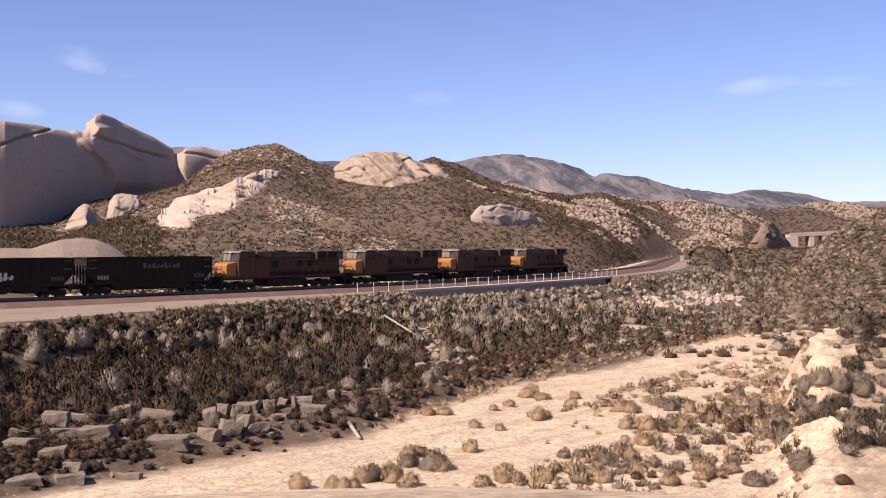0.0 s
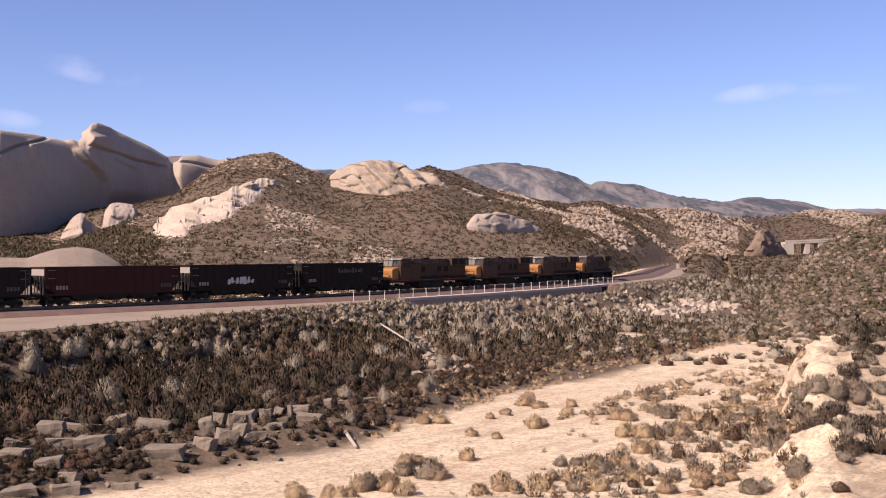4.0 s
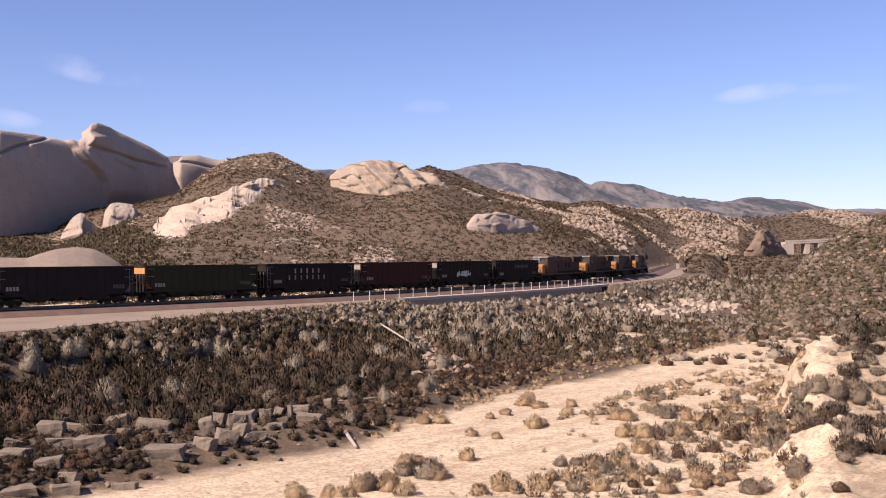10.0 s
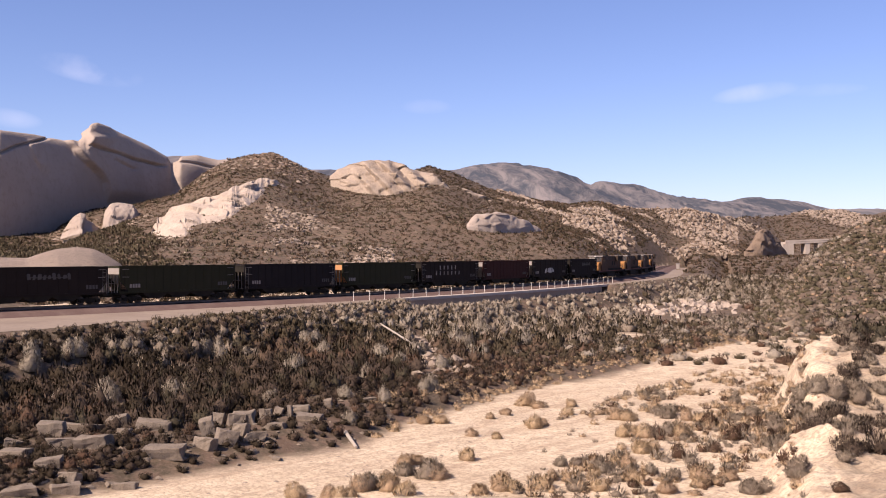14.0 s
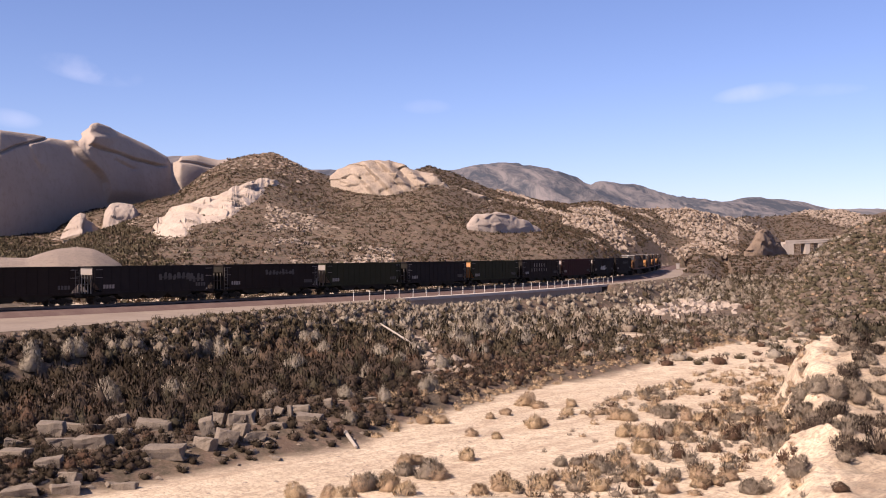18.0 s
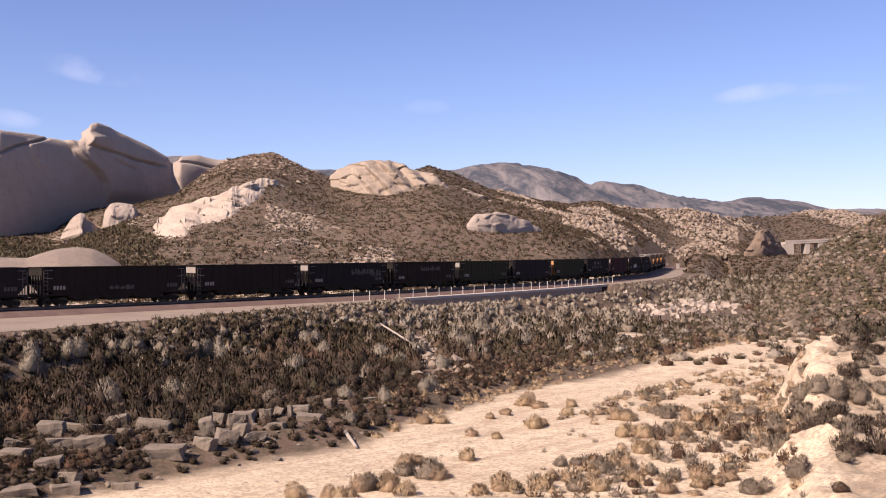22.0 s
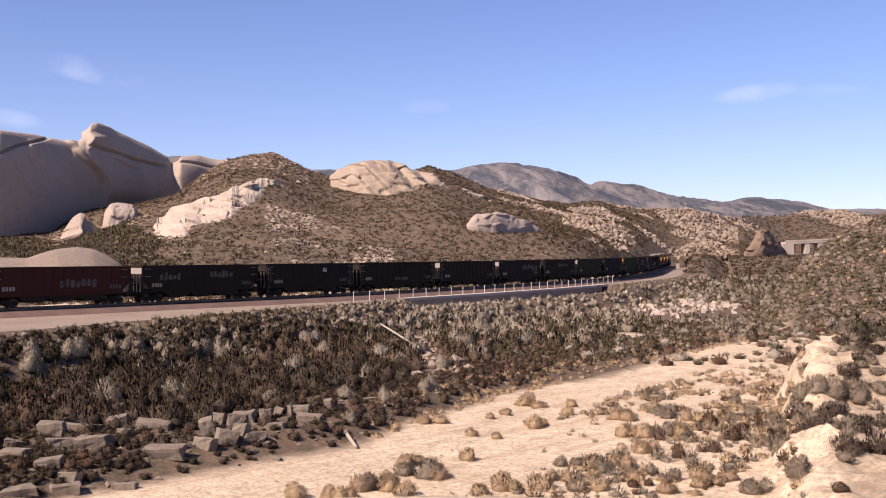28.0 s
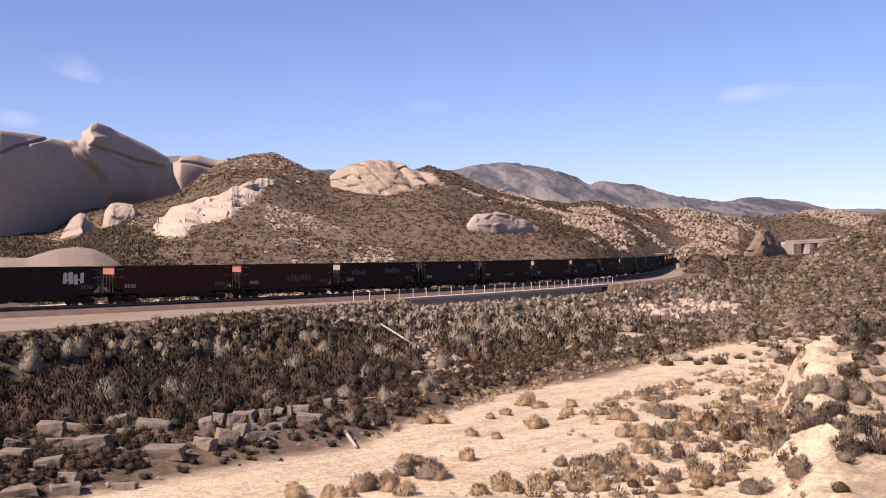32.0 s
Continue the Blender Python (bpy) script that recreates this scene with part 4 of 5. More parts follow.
build_fence()
WALL = plain("grey_concrete_wall", (0.36, 0.265, 0.20), 0.9, 0, 0.6, 1.0, (0.11, 0.085, 0.07))
wall = tagged(new("retaining_wall"), "grey concrete retaining wall below the fence", "retaining wall", kind="structure")
data_part("wall_face", swept("wall_face", [(5.7, -5.6), (5.7, -0.85), (7.2, -0.85), (7.7, -5.6)], 26, 92, 3, WALL, True), wall)
data_part("coping", swept("coping", [(5.65, -0.846), (5.65, -0.62), (7.35, -0.62), (7.45, -1.0), (7.22, -1.0), (7.21, -0.846)], 25.6, 92.4, 3.34, PALE_CONCRETE, True), wall)


# ---- far things beside the line ----
def build_bridge():
    bridge = tagged(new("railway_bridge"), "pale concrete railway bridge on piers below the hills", "bridge")
    x0, y0, x1, y1, z = 147.0, 458.0, 173.0, 462.0, 9.3
    turn = math.degrees(math.atan2(y1 - y0, x1 - x0))
    bridge.matrix_basis = pose(x0, y0, z, 0, -2.5, turn)
    part("deck", boxed(-2, 32, -2.2, 2.2, -0.9, 0.0, bevel=0.05), PALE_CONCRETE, bridge)
    part("parapet", boxed(-2, 32, -2.3, -1.9, 0.004, 0.7), PALE_CONCRETE, bridge)
    part("abutment", boxed(-3.5, 1.5, -2.6, 2.6, -5.5, -0.904, bevel=0.1), PALE_CONCRETE, bridge)
    part("abutment", boxed(27, 34, -2.6, 2.6, -5.5, -0.904, bevel=0.1), PALE_CONCRETE, bridge)
    for x in (8, 14, 20.5):
        part("pier", boxed(x - 1.1, x + 1.1, -2.0, 2.0, -5.5, -0.904, bevel=0.1), PALE_CONCRETE, bridge)


build_bridge()


def build_signal_box():
    p = track(262, 5.5)
    case = tagged(new("signal_case"), "small pale metal signal equipment case by the line", "signal case")
    case.matrix_basis = pose(p.x, p.y, height(p.x, p.y) - 0.02, 0, 0, track_turn(262))
    part("cabinet", boxed(-0.9, 0.9, -0.6, 0.6, 0.25, 2.1, bevel=0.04), END_GREY, case)
    part("roof", boxed(-1.05, 1.05, -0.75, 0.75, 2.104, 2.22, bevel=0.03), END_GREY, case)
    part("base", boxed(-1.0, 1.0, -0.7, 0.7, -0.2, 0.246), CONCRETE, case)
    part("door", boxed(-0.91, -0.9 - 0.03, -0.5, 0.5, 0.35, 2.0), END_GREY, case)


build_signal_box()


# ---- scrub ----
def bush_form(seed, level, fringe, leaf, flat=0.6, knots=9, shell=0.7, slim=0.5):
    """Triangles of one bush a metre across: small sprigs over a crown of uneven rounded lobes, round a dense heart. Gives vertices, faces, slots and soft normals."""
    r = np.random.RandomState(seed)

    def unit(v):
        return v / np.maximum(np.linalg.norm(v, axis=1), 1e-6)[:, None]
    lobes = r.normal(0, 1, (knots, 3))
    lobes[:, 2] = np.abs(lobes[:, 2]) * 0.8 + 0.1
    lobes, weight = unit(lobes), r.uniform(0.12, 0.27, knots)
    bm = bmesh.new()
    bmesh.ops.create_icosphere(bm, subdivisions=level, radius=1)
    bm.verts.index_update()
    c = unit(np.array([q.co for q in bm.verts]))
    cf = np.array([[q.index for q in t.verts] for t in bm.faces])
    bm.free()
    grow = 0.24 + np.max((c @ lobes.T).clip(0) ** 7 * weight, axis=1) + r.normal(0, 0.022, len(c))
    c = c * grow[:, None] * np.array([1, 1, flat * 1.75])
    c[:, 2] = np.maximum(c[:, 2] + 0.06, -0.03)
    square = np.cross(c[cf[:, 1]] - c[cf[:, 0]], c[cf[:, 2]] - c[cf[:, 0]])
    soft = np.zeros_like(c)
    for k in range(3):
        np.add.at(soft, cf[:, k], square)
    soft = unit(unit(soft) + 0.25 * unit(c))
    # small leafy sprigs all over the crown, lying loosely along it
    on, mixed = cf[r.randint(0, len(cf), fringe)], r.dirichlet((1, 1, 1), fringe)[:, :, None]
    rim, way = (c[on] * mixed).sum(1), unit((soft[on] * mixed).sum(1))
    at = rim * r.uniform(0.84, 1.1, fringe)[:, None] + r.normal(0, 0.02, (fringe, 3))
    up = np.array([0, 0, 1]) + 0.5 * way + r.normal(0, 0.45, (fringe, 3))
    up = unit(up) * (leaf * r.uniform(0.8, 1.7, fringe))[:, None]
    side = unit(np.cross(up, way + r.normal(0, 0.4, (fringe, 3)))) * leaf * slim
    sprig = np.stack([at - up * 0.6 - side * 0.5, at + side, at + up], 1).reshape(-1, 3)
    sprig[:, 2] = np.maximum(sprig[:, 2], -0.02)
    light = np.repeat(unit(way + r.normal(0, 0.15, (fringe, 3))), 3, axis=0)
    if not shell:
        f = np.arange(len(sprig)).reshape(-1, 3)
        return sprig, f, np.zeros(len(f), int), light
    c = c * shell
    v = np.concatenate([c, sprig])
    f = np.concatenate([cf, np.arange(len(sprig)).reshape(-1, 3) + len(c)])
    return v, f, np.zeros(len(f), int), np.concatenate([soft, light])


NEAR = [bush_form(i, 2, 2300, 0.055, 0.5 + 0.07 * (i % 3), 13, 0.56, 0.2) for i in range(6)]
DENSE = [bush_form(10 + i, 1, 190, 0.05, 0.5 + 0.08 * (i % 3), 9, 0.72) for i in range(10)]
MIDDLE = [bush_form(70 + i, 1, 54, 0.085, 0.5 + 0.08 * (i % 3), 8, 0.74) for i in range(10)]
FAR = [bush_form(30 + i, 1, 13, 0.24, 0.45, 6, 0) for i in range(8)]
TUFT = [bush_form(90 + i, 1, 400, 0.085, 0.5 + 0.1 * (i % 3), 10, 0.52, 0.2) for i in range(5)]
FINE = [bush_form(50 + i, 1, 70, 0.14, 0.48 + 0.1 * (i % 3), 6, 0.5, 0.2) for i in range(6)]
DRY_SPOTS = [(6.0, 69.9, 2.2), (8.8, 75.3, 1.4), (3.2, 73.5, 1.0), (4.4, 75.5, 1.1), (1.3, 58.5, 1.4), (1.8, 66.2, 1.1), (3.3, 65.3, 1.0), (5.4, 53.5, 1.0), (11.7, 65.7, 2.8), (-6.8, 49.2, 1.6), (12.6, 53.2, 2.2), (-4.8, 49.5, 1.8), (-2.5, 51.1, 1.6), (-0.7, 71.1, 2.2), (9.5, 79.5, 1.3), (2.6, 51.7, 2.2), (11.9, 72.4, 2.3), (6.5, 79.5, 2.5)]
SAGE_SPOTS = [(-1.2, 54.5, 2.7), (-3.4, 51.6, 2.2), (6.7, 57.2, 1.8), (8.1, 55.9, 1.9), (6.4, 51.2, 1.5), (13.5, 66.8, 2.1), (15.7, 74.6, 2.7), (14.6, 64.9, 1.0), (10.7, 55.1, 1.1), (11.5, 53.5, 1.2), (14.6, 50.8, 2.1), (22.2, 68.3, 3.2), (22.6, 64.4, 3.1), (26.2, 69.6, 3.3), (27.6, 69.0, 2.9), (21.3, 80.4, 2.1), (20.2, 73.5, 1.9), (22.0, 74.0, 2.7), (19.7, 62.8, 2.0), (23.6, 69.5, 2.6), (-13.2, 92.0, 2.7), (-24.0, 77.5, 2.5), (-19.4, 79.0, 2.5), (-8.2, 91.9, 1.9), (16.8, 48.9, 2.3)]
RUST_SPOTS = [(17.5, 70.3, 1.6), (13.1, 59.5, 1.3), (16.1, 43.4, 1.0), (9.2, 51.7, 0.9), (10.0, 52.0, 0.7), (34.0, 106.7, 2.8), (17.6, 64.9, 1.4), (15.5, 61.0, 1.2)]

PUFF_SPOTS = [(-30.3, 88.5, 2.4), (-23.5, 76.0, 3.1), (-19.2, 78.7, 2.4), (-21.7, 100.9, 2.6), (-13.1, 91.4, 3.1), (-6.8, 105.4, 3.2), (-7.0, 77.0, 1.6), (-31.9, 84.2, 2.5), (-5.8, 67.7, 1.4), (-18.6, 104.0, 2.2), (-14.7, 116.5, 2.7), (-27.7, 94.1, 1.6), (-4.3, 97.3, 2.4), (-11.9, 108.4, 2.7), (-2.5, 110.1, 2.8), (2.3, 120.4, 3.3), (5.5, 137.1, 3.4), (0.3, 97.1, 2.3), (9.4, 148.3, 3.6), (-6.8, 89.3, 2.0), (-27.3, 75.8, 1.7), (-12.2, 76.0, 1.6), (3.5, 107.5, 2.4), (9.3, 121.2, 2.7), (-4.1, 75.2, 1.5), (-1.0, 81.1, 1.8)]
FRONT_SPOTS = [(-3.9, 51.0, 1.5), (-2.6, 52.4, 1.8), (-1.5, 57.2, 2.1), (-0.3, 53.9, 1.6), (-1.8, 50.0, 1.5), (1.7, 50.4, 1.4), (3.3, 51.2, 1.5), (4.8, 51.8, 1.6), (6.4, 53.3, 1.5), (7.5, 51.1, 1.4), (9.5, 53.2, 1.3), (10.5, 50.5, 1.5), (12.4, 51.8, 1.4), (11.8, 61.0, 2.2), (14.3, 66.8, 2.3), (17.1, 72.7, 2.2), (9.7, 56.3, 1.4), (14.2, 53.4, 1.6)]


def bush_mesh(form, mat):
    v, f, slot, soft = form
    made = mesh_of("bush", [tuple(p) for p in v], [tuple(t) for t in f], mat)
    made.materials.append(DRY_TWIG)
    made.polygons.foreach_set("material_index", slot.astype(np.int32))
    crown_light(made, soft)
    return made


def near_bushes():
    """The bushes of the wash that stand alone, each a thing of its own."""
    kinds = ((DRY_SPOTS, DRY, "dry tan desert bush on the pale sand", "dry bushes of the wash"), (SAGE_SPOTS, SAGE, "grey-brown sagebrush with fine twigs", "sagebrush of the wash"),
             (RUST_SPOTS, RUST, "low rust-brown bush on the pale sand", "rust bushes of the wash"))
    kinds += ((FRONT_SPOTS, DRY, "feathery tan bush on the pale sand of the wash", "tan bushes of the wash"),)
    kinds += ((PUFF_SPOTS, PUFF, "pale grey feathery bush among the dark brush", "pale bushes of the slope"),)
    for spots, mat, label, group in kinds:
        forms = [bush_mesh(f, mat) for f in NEAR]
        more = []
        for x, y, wide in spots:
            # a wide bush is a clump of two or three plants
            count = 1 if wide < 1.7 else 2 if mat == PUFF else 3
            for k in range(count):
                t, d = rng.uniform(0, math.tau), (0 if count == 1 else wide * 0.27)
                more.append((x + d * math.cos(t + k * 2.1), y + d * math.sin(t + k * 2.1), wide * (1.0 if count == 1 else rng.uniform(0.75, 0.9) if mat == PUFF else rng.uniform(0.55, 0.75))))
        for x, y, wide in more:
            ob = new("bush", forms[rng.randint(len(forms))])
            ob.matrix_basis = pose(x, y, height(x, y) - 0.03, 0, 0, rng.uniform(0, 360)) @ Matrix.Diagonal((wide, wide, wide * rng.uniform(0.8, 1.1) * (1.4 if mat == PUFF else 1), 1))
            tagged(ob, label, "bush", group)


near_bushes()


def open_ground(x, y):
    """False on the rubble chute, the stony patch and the bare cut, which stay clear of brush."""
    chute = (np.abs(x + 3.2 - 2.8 * (133 - y) / 40) < 1.3) & (y > 92) & (y < 136)
    t = (x - 32) / 18.7
    stony = (t > -0.05) & (t < 1.05) & (np.abs(y - 173 - 13 * t) < 16)
    bare = ((x - 23.5) / 3.0) ** 2 + ((y - 133) / 6) ** 2 < 0.8
    return ~(chute | stony | bare)


def scrub():
    # the slope between road and wash: dense brown brush with paler sage between
    n = 9000
    s, k = rng.uniform(-60, 190, n), rng.uniform(0, 1, n)
    s[4500:] = rng.uniform(-50, 45, n - 4500)
    k[7800:] *= 0.3
    edge, toe = road_edge(s), wash_edge(s)
    wall_gap = 0.6 * step(22, 28, s) * (1 - step(88, 94, s))
    u = edge + 0.5 + wall_gap + (toe - edge - 1.0 - wall_gap) * k
    p = np.array([track(a, b) for a, b in zip(s, u)])
    x, y = p[:, 0], p[:, 1]
    thick = fractal(x, y, 0.25, 3, 40)
    keep = (thick > -0.8 + 0.4 * step(0.8, 1.0, k) + 0.4 * step(25, 60, s)) & (y > 40) & (np.abs(x) < 0.45 * y) & open_ground(x, y)
    # the pale bushes stand clear of the rest
    for px, py, wide in PUFF_SPOTS:
        keep &= ((x - px) / (0.5 * wide)) ** 2 + ((y - py + 1.2) / (0.5 * wide + 1.2)) ** 2 > 1
    for bx, by, length, *_ in BLOCKS_A + BLOCKS_B:
        keep &= ((x - bx) / (0.5 * length + 0.4)) ** 2 + ((y - by + 1.2) / 2.0) ** 2 > 1
    x, y, k, thick = x[keep], y[keep], k[keep], thick[keep]
    size = np.where(rng.uniform(0, 1, len(x)) < 0.42, rng.uniform(1.8, 3.2, len(x)), rng.uniform(0.7, 1.5, len(x))) * (1.05 - 0.15 * k) * (0.6 + 0.4 * step(0, 0.09, k))
    size = np.minimum(size, 0.85 + 14 * k)
    # low plants among the concrete
    size = np.where(along(x, y)[1] > wash_edge(along(x, y)[0]) - 9, np.minimum(size, 1.3), size)
    kind = rng.uniform(0, 1, len(x)) + 0.3 * fractal(x, y, 0.1, 2, 45) - 0.42 * step(-15, 25, along(x, y)[0]) + 0.16 * (1 - step(-15, 25, along(x, y)[0])) + 0.3 * fractal(x, y, 0.05, 2, 53) - 0.3 * (1 - step(0.0, 0.25, k)) + 0.3 * np.exp(-((along(x, y)[0] + 2) / 16) ** 2) * step(0.1, 0.25, k) - 0.2 * step(15, 50, along(x, y)[0]) + 0.12 * step(0.3, 0.6, k)
    rows = rows_at(x, y, size, 1.28, 0.03)
    label = "dense %s brush on the slope below the track"
    close = y < 98
    for forms, here, dark, brown in ((DENSE, close, OLIVE, BROWN), (MIDDLE, ~close, HILL_OLIVE, HILL_BROWN)):
        scatter("brush", forms, rows[here & (kind >= -0.3) & (kind < 0.06)], SAGE, label % "grey sage", "brush", twig=DRY_TWIG)
        scatter("brush", forms, rows[here & (kind < -0.3)], PUFF, label % "pale feathery", "brush", twig=DRY_TWIG)
        scatter("brush", forms, rows[here & (kind >= 0.06) & (kind < 0.62)], dark, label % "dark olive", "brush")
        scatter("brush", forms, rows[here & (kind >= 0.62) & (kind < 1.2)], brown, label % "grey-brown", "brush")
        scatter("brush", forms, rows[here & (kind >= 1.2)], RUST, label % "red-brown", "brush")
    # low dark plants between the slabs, and greener shrubs that rise out of the brush
    x2, y2 = wedge(800, -0.42, -0.02, 46, 85)
    s2, u2 = along(x2, y2)
    keep = np.abs(u2 - wash_edge(s2) + 4.2) < 4.7
    scatter("brush", DENSE, rows_at(x2[keep], y2[keep], rng.uniform(0.5, 1.15, keep.sum()), 1.0, 0.03), OLIVE, "low dark plants between the broken slabs", "brush")
    x2, y2 = wedge(420, -0.43, -0.27, 47, 64)
    s2, u2 = along(x2, y2)
    keep = u2 < wash_edge(s2) - 0.5
    rows2 = rows_at(x2[keep], y2[keep], rng.uniform(0.5, 1.15, keep.sum()), 0.9, 0.03)
    scatter("brush", DENSE, rows2[::2], OLIVE, "low olive plants among the broken slabs", "brush")
    scatter("brush", DENSE, rows2[1::2], BROWN, "low grey-brown plants among the broken slabs", "brush")
    x2, y2 = wedge(360, -0.4, 0.02, 62, 118)
    s2, u2 = along(x2, y2)
    keep = (u2 > road_edge(s2) + 3) & (u2 < wash_edge(s2) - 8) & open_ground(x2, y2)
    half = rng.uniform(0, 1, keep.sum()) < 0.5
    green = rows_at(x2[keep], y2[keep], rng.uniform(1.3, 2.3, keep.sum()), 1.7, 0.03)
    scatter("brush", DENSE, green[half], SHRUB, "green-olive shrubs rising out of the dark brush", "brush")
    scatter("brush", DENSE, green[~half], BROWN, "grey-brown shrubs rising out of the dark brush", "brush")
    # tan grass along the lower edge of the slope
    low = (k > 0.86) & (x > -6)
    edge_rows = rows_at(x[low] + 1.0, y[low] - 1.5, rng.uniform(0.5, 1.3, low.sum()), 0.8, 0.03)
    scatter("brush", FINE, edge_rows, DRY, "tan tufts along the edge of the wash", "brush", twig=DRY_TWIG)
    # the wash and the flat beyond it: scattered tufts that thicken with distance
    x, y = wedge(7600, -0.2, 0.46, 44, 330)
    s, u = along(x, y)
    toe = wash_edge(s)
    far = step(90, 150, y)
    lane = (u > toe - 1) & (u < toe + 12) & (y < 130)
    want = fractal(x, y, 0.11, 3, 41) + 0.55 * far - 0.05
    keep = (u > toe - 2) & (want > np.where(lane, 0.8, 0.1)) & open_ground(x, y)
    x, y = x[keep], y[keep]
    size = rng.uniform(0.55, 1.3, len(x)) ** 2 + 0.6 * step(110, 250, y)
    rows, kind = rows_at(x, y, size, 0.85, 0.03), rng.uniform(0, 1, len(x)) + 0.5 * fractal(x, y, 0.07, 2, 55)
    near = y < 110
    scatter("brush", FINE, rows[near & (kind < 0.6)], DRY, "low dry tufts scattered over the sandy wash", "brush", twig=DRY_TWIG)
    scatter("brush", FINE, rows[near & (kind >= 0.6)], SAGE, "low grey tufts scattered over the sandy wash", "brush", twig=DRY_TWIG)
    scatter("brush", MIDDLE, rows[~near & (kind < 0.0)], PUFF, "pale feathery brush on the flat beyond the wash", "brush", twig=DRY_TWIG)
    scatter("brush", MIDDLE, rows[~near & (kind >= 0.0) & (kind < 0.4)], SAGE, "grey brush on the flat beyond the wash", "brush", twig=DRY_TWIG)
    scatter("brush", MIDDLE, rows[~near & (kind >= 0.4) & (kind < 0.65)], DRY, "tan brush on the flat beyond the wash", "brush", twig=DRY_TWIG)
    scatter("brush", MIDDLE, rows[~near & (kind >= 0.65)], HILL_GREEN, "olive brush on the flat beyond the wash", "brush")
    x, y = wedge(7500, -0.15, 0.42, 43, 125)
    s, u = along(x, y)
    toe = wash_edge(s)
    keep = (u > toe + 9) & (fractal(s * 0.3, u, 0.33, 3, 47) + 0.35 * fractal(x, y, 0.8, 2, 49) > 0.08 - 0.2 * step(12, 20, u - toe)) & (x < bank_foot(y) + 2)
    x, y = x[keep], y[keep]
    rows, kind = rows_at(x, y, rng.uniform(0.45, 1.25, len(x)) ** 1.5, 0.95, 0.03), rng.uniform(0, 1, len(x)) + 0.4 * fractal(x, y, 0.1, 2, 48)
    alone = np.nonzero((rows[:, 3] > 0.6) & (y < 95))[0][:105]
    looks = ((DRY, "small dry tan bush on the pale sand", "dry bushes of the wash"), (SAGE, "small grey sagebrush on the pale sand", "sagebrush of the wash"),
             (RUST, "small rust-brown bush on the pale sand", "rust bushes of the wash"))
    forms = [[bush_mesh(f, mat) for f in TUFT] for mat, _, _ in looks]
    for i in alone:
        which = 0 if kind[i] < 0.5 else 1 if kind[i] < 0.85 else 2
        ob = new("bush", forms[which][i % len(TUFT)])
        ob.matrix_basis = pose(x[i], y[i], rows[i, 2], 0, 0, rows[i, 4] * 57.3) @ Matrix.Diagonal((rows[i, 3], rows[i, 3], rows[i, 3] * rows[i, 6], 1))
        tagged(ob, looks[which][1], "bush", looks[which][2])
    rows, kind = np.delete(rows, alone, 0), np.delete(kind, alone, 0)
    scatter("brush", FINE, rows[kind < 0.5], DRY, "small dry tufts on the pale sand", "brush", twig=DRY_TWIG)
    scatter("brush", FINE, rows[(kind >= 0.5) & (kind < 0.85)], SAGE, "small grey tufts on the pale sand", "brush", twig=DRY_TWIG)
    scatter("brush", FINE, rows[kind >= 0.85], RUST, "small rust-brown tufts on the pale sand", "brush", twig=DRY_TWIG)
    # the top of the earth bank
    x, y = wedge(620, 0.22, 0.44, 46, 115)
    keep = (x > bank_foot(y) + 3.6) | ((y > 60) & (y < 72) & (x > bank_foot(y)))
    x, y = x[keep], y[keep]
    rows, kind = rows_at(x, y, rng.uniform(0.8, 2.2, len(x)), 1.0, 0.03), rng.uniform(0, 1, len(x))
    scatter("brush", TUFT, rows[kind < 0.6], SAGE, "grey twiggy brush along the earth bank", "brush", twig=DRY_TWIG)
    scatter("brush", TUFT, rows[kind >= 0.6], BROWN, "brown brush along the earth bank", "brush", twig=DRY_TWIG)
    # tall dark shrubs on the lip of the bank
    x, y = wedge(26, 0.385, 0.44, 84, 96)
    scatter("brush", MIDDLE, rows_at(x, y, rng.uniform(2.0, 3.6, len(x)), 1.1, 0.03), SHRUB, "tall dark green shrubs on the lip of the bank", "brush")
    # broad clumps on the flat: pale, olive and rust
    x, y = wedge(420, 0.06, 0.38, 105, 215)
    s, u = along(x, y)
    keep = (u > road_edge(s) + 6) & open_ground(x, y) & (fractal(x, y, 0.1, 2, 56) > -0.2)
    x, y = x[keep], y[keep]
    rows, kind = rows_at(x, y, rng.uniform(1.4, 3.4, len(x)), 0.9, 0.03), rng.uniform(0, 1, len(x)) + 0.3 * fractal(x, y, 0.05, 2, 57)
    scatter("brush", DENSE, rows[kind < 0.35], PUFF, "broad pale grey bushes on the flat beyond the wash", "brush", twig=DRY_TWIG)
    scatter("brush", DENSE, rows[(kind >= 0.35) & (kind < 0.75)], HILL_OLIVE, "broad dark olive bushes on the flat beyond the wash", "brush")
    scatter("brush", DENSE, rows[kind >= 0.75], RUST, "broad rust-brown bushes on the flat beyond the wash", "brush")
    # the hills
    x, y = wedge(56000, -0.43, 0.3, 130, 500)
    s, u = along(x, y)
    keep = ((u < -8) | (s > 330)) & (fractal(x, y, 0.09, 3, 42) - 0.35 * fractal(x, y, 0.03, 2, 51) > -0.5)
    x, y = x[keep], y[keep]
    rows, kind = rows_at(x, y, rng.uniform(0.65, 1.5, len(x)) ** 2 * (1 + 0.25 * fractal(x, y, 0.05, 2, 54)), 0.7, 0.08), rng.uniform(0, 1, len(x)) + 0.6 * fractal(x, y, 0.022, 3, 43)
    scatter("brush", FAR, rows[kind < 0.3], HILL_OLIVE, "dark olive chaparral over the hillside", "brush")
    scatter("brush", FAR, rows[(kind >= 0.75) & (kind < 0.95)], HILL_GREEN, "green-olive chaparral over the hillside", "brush")
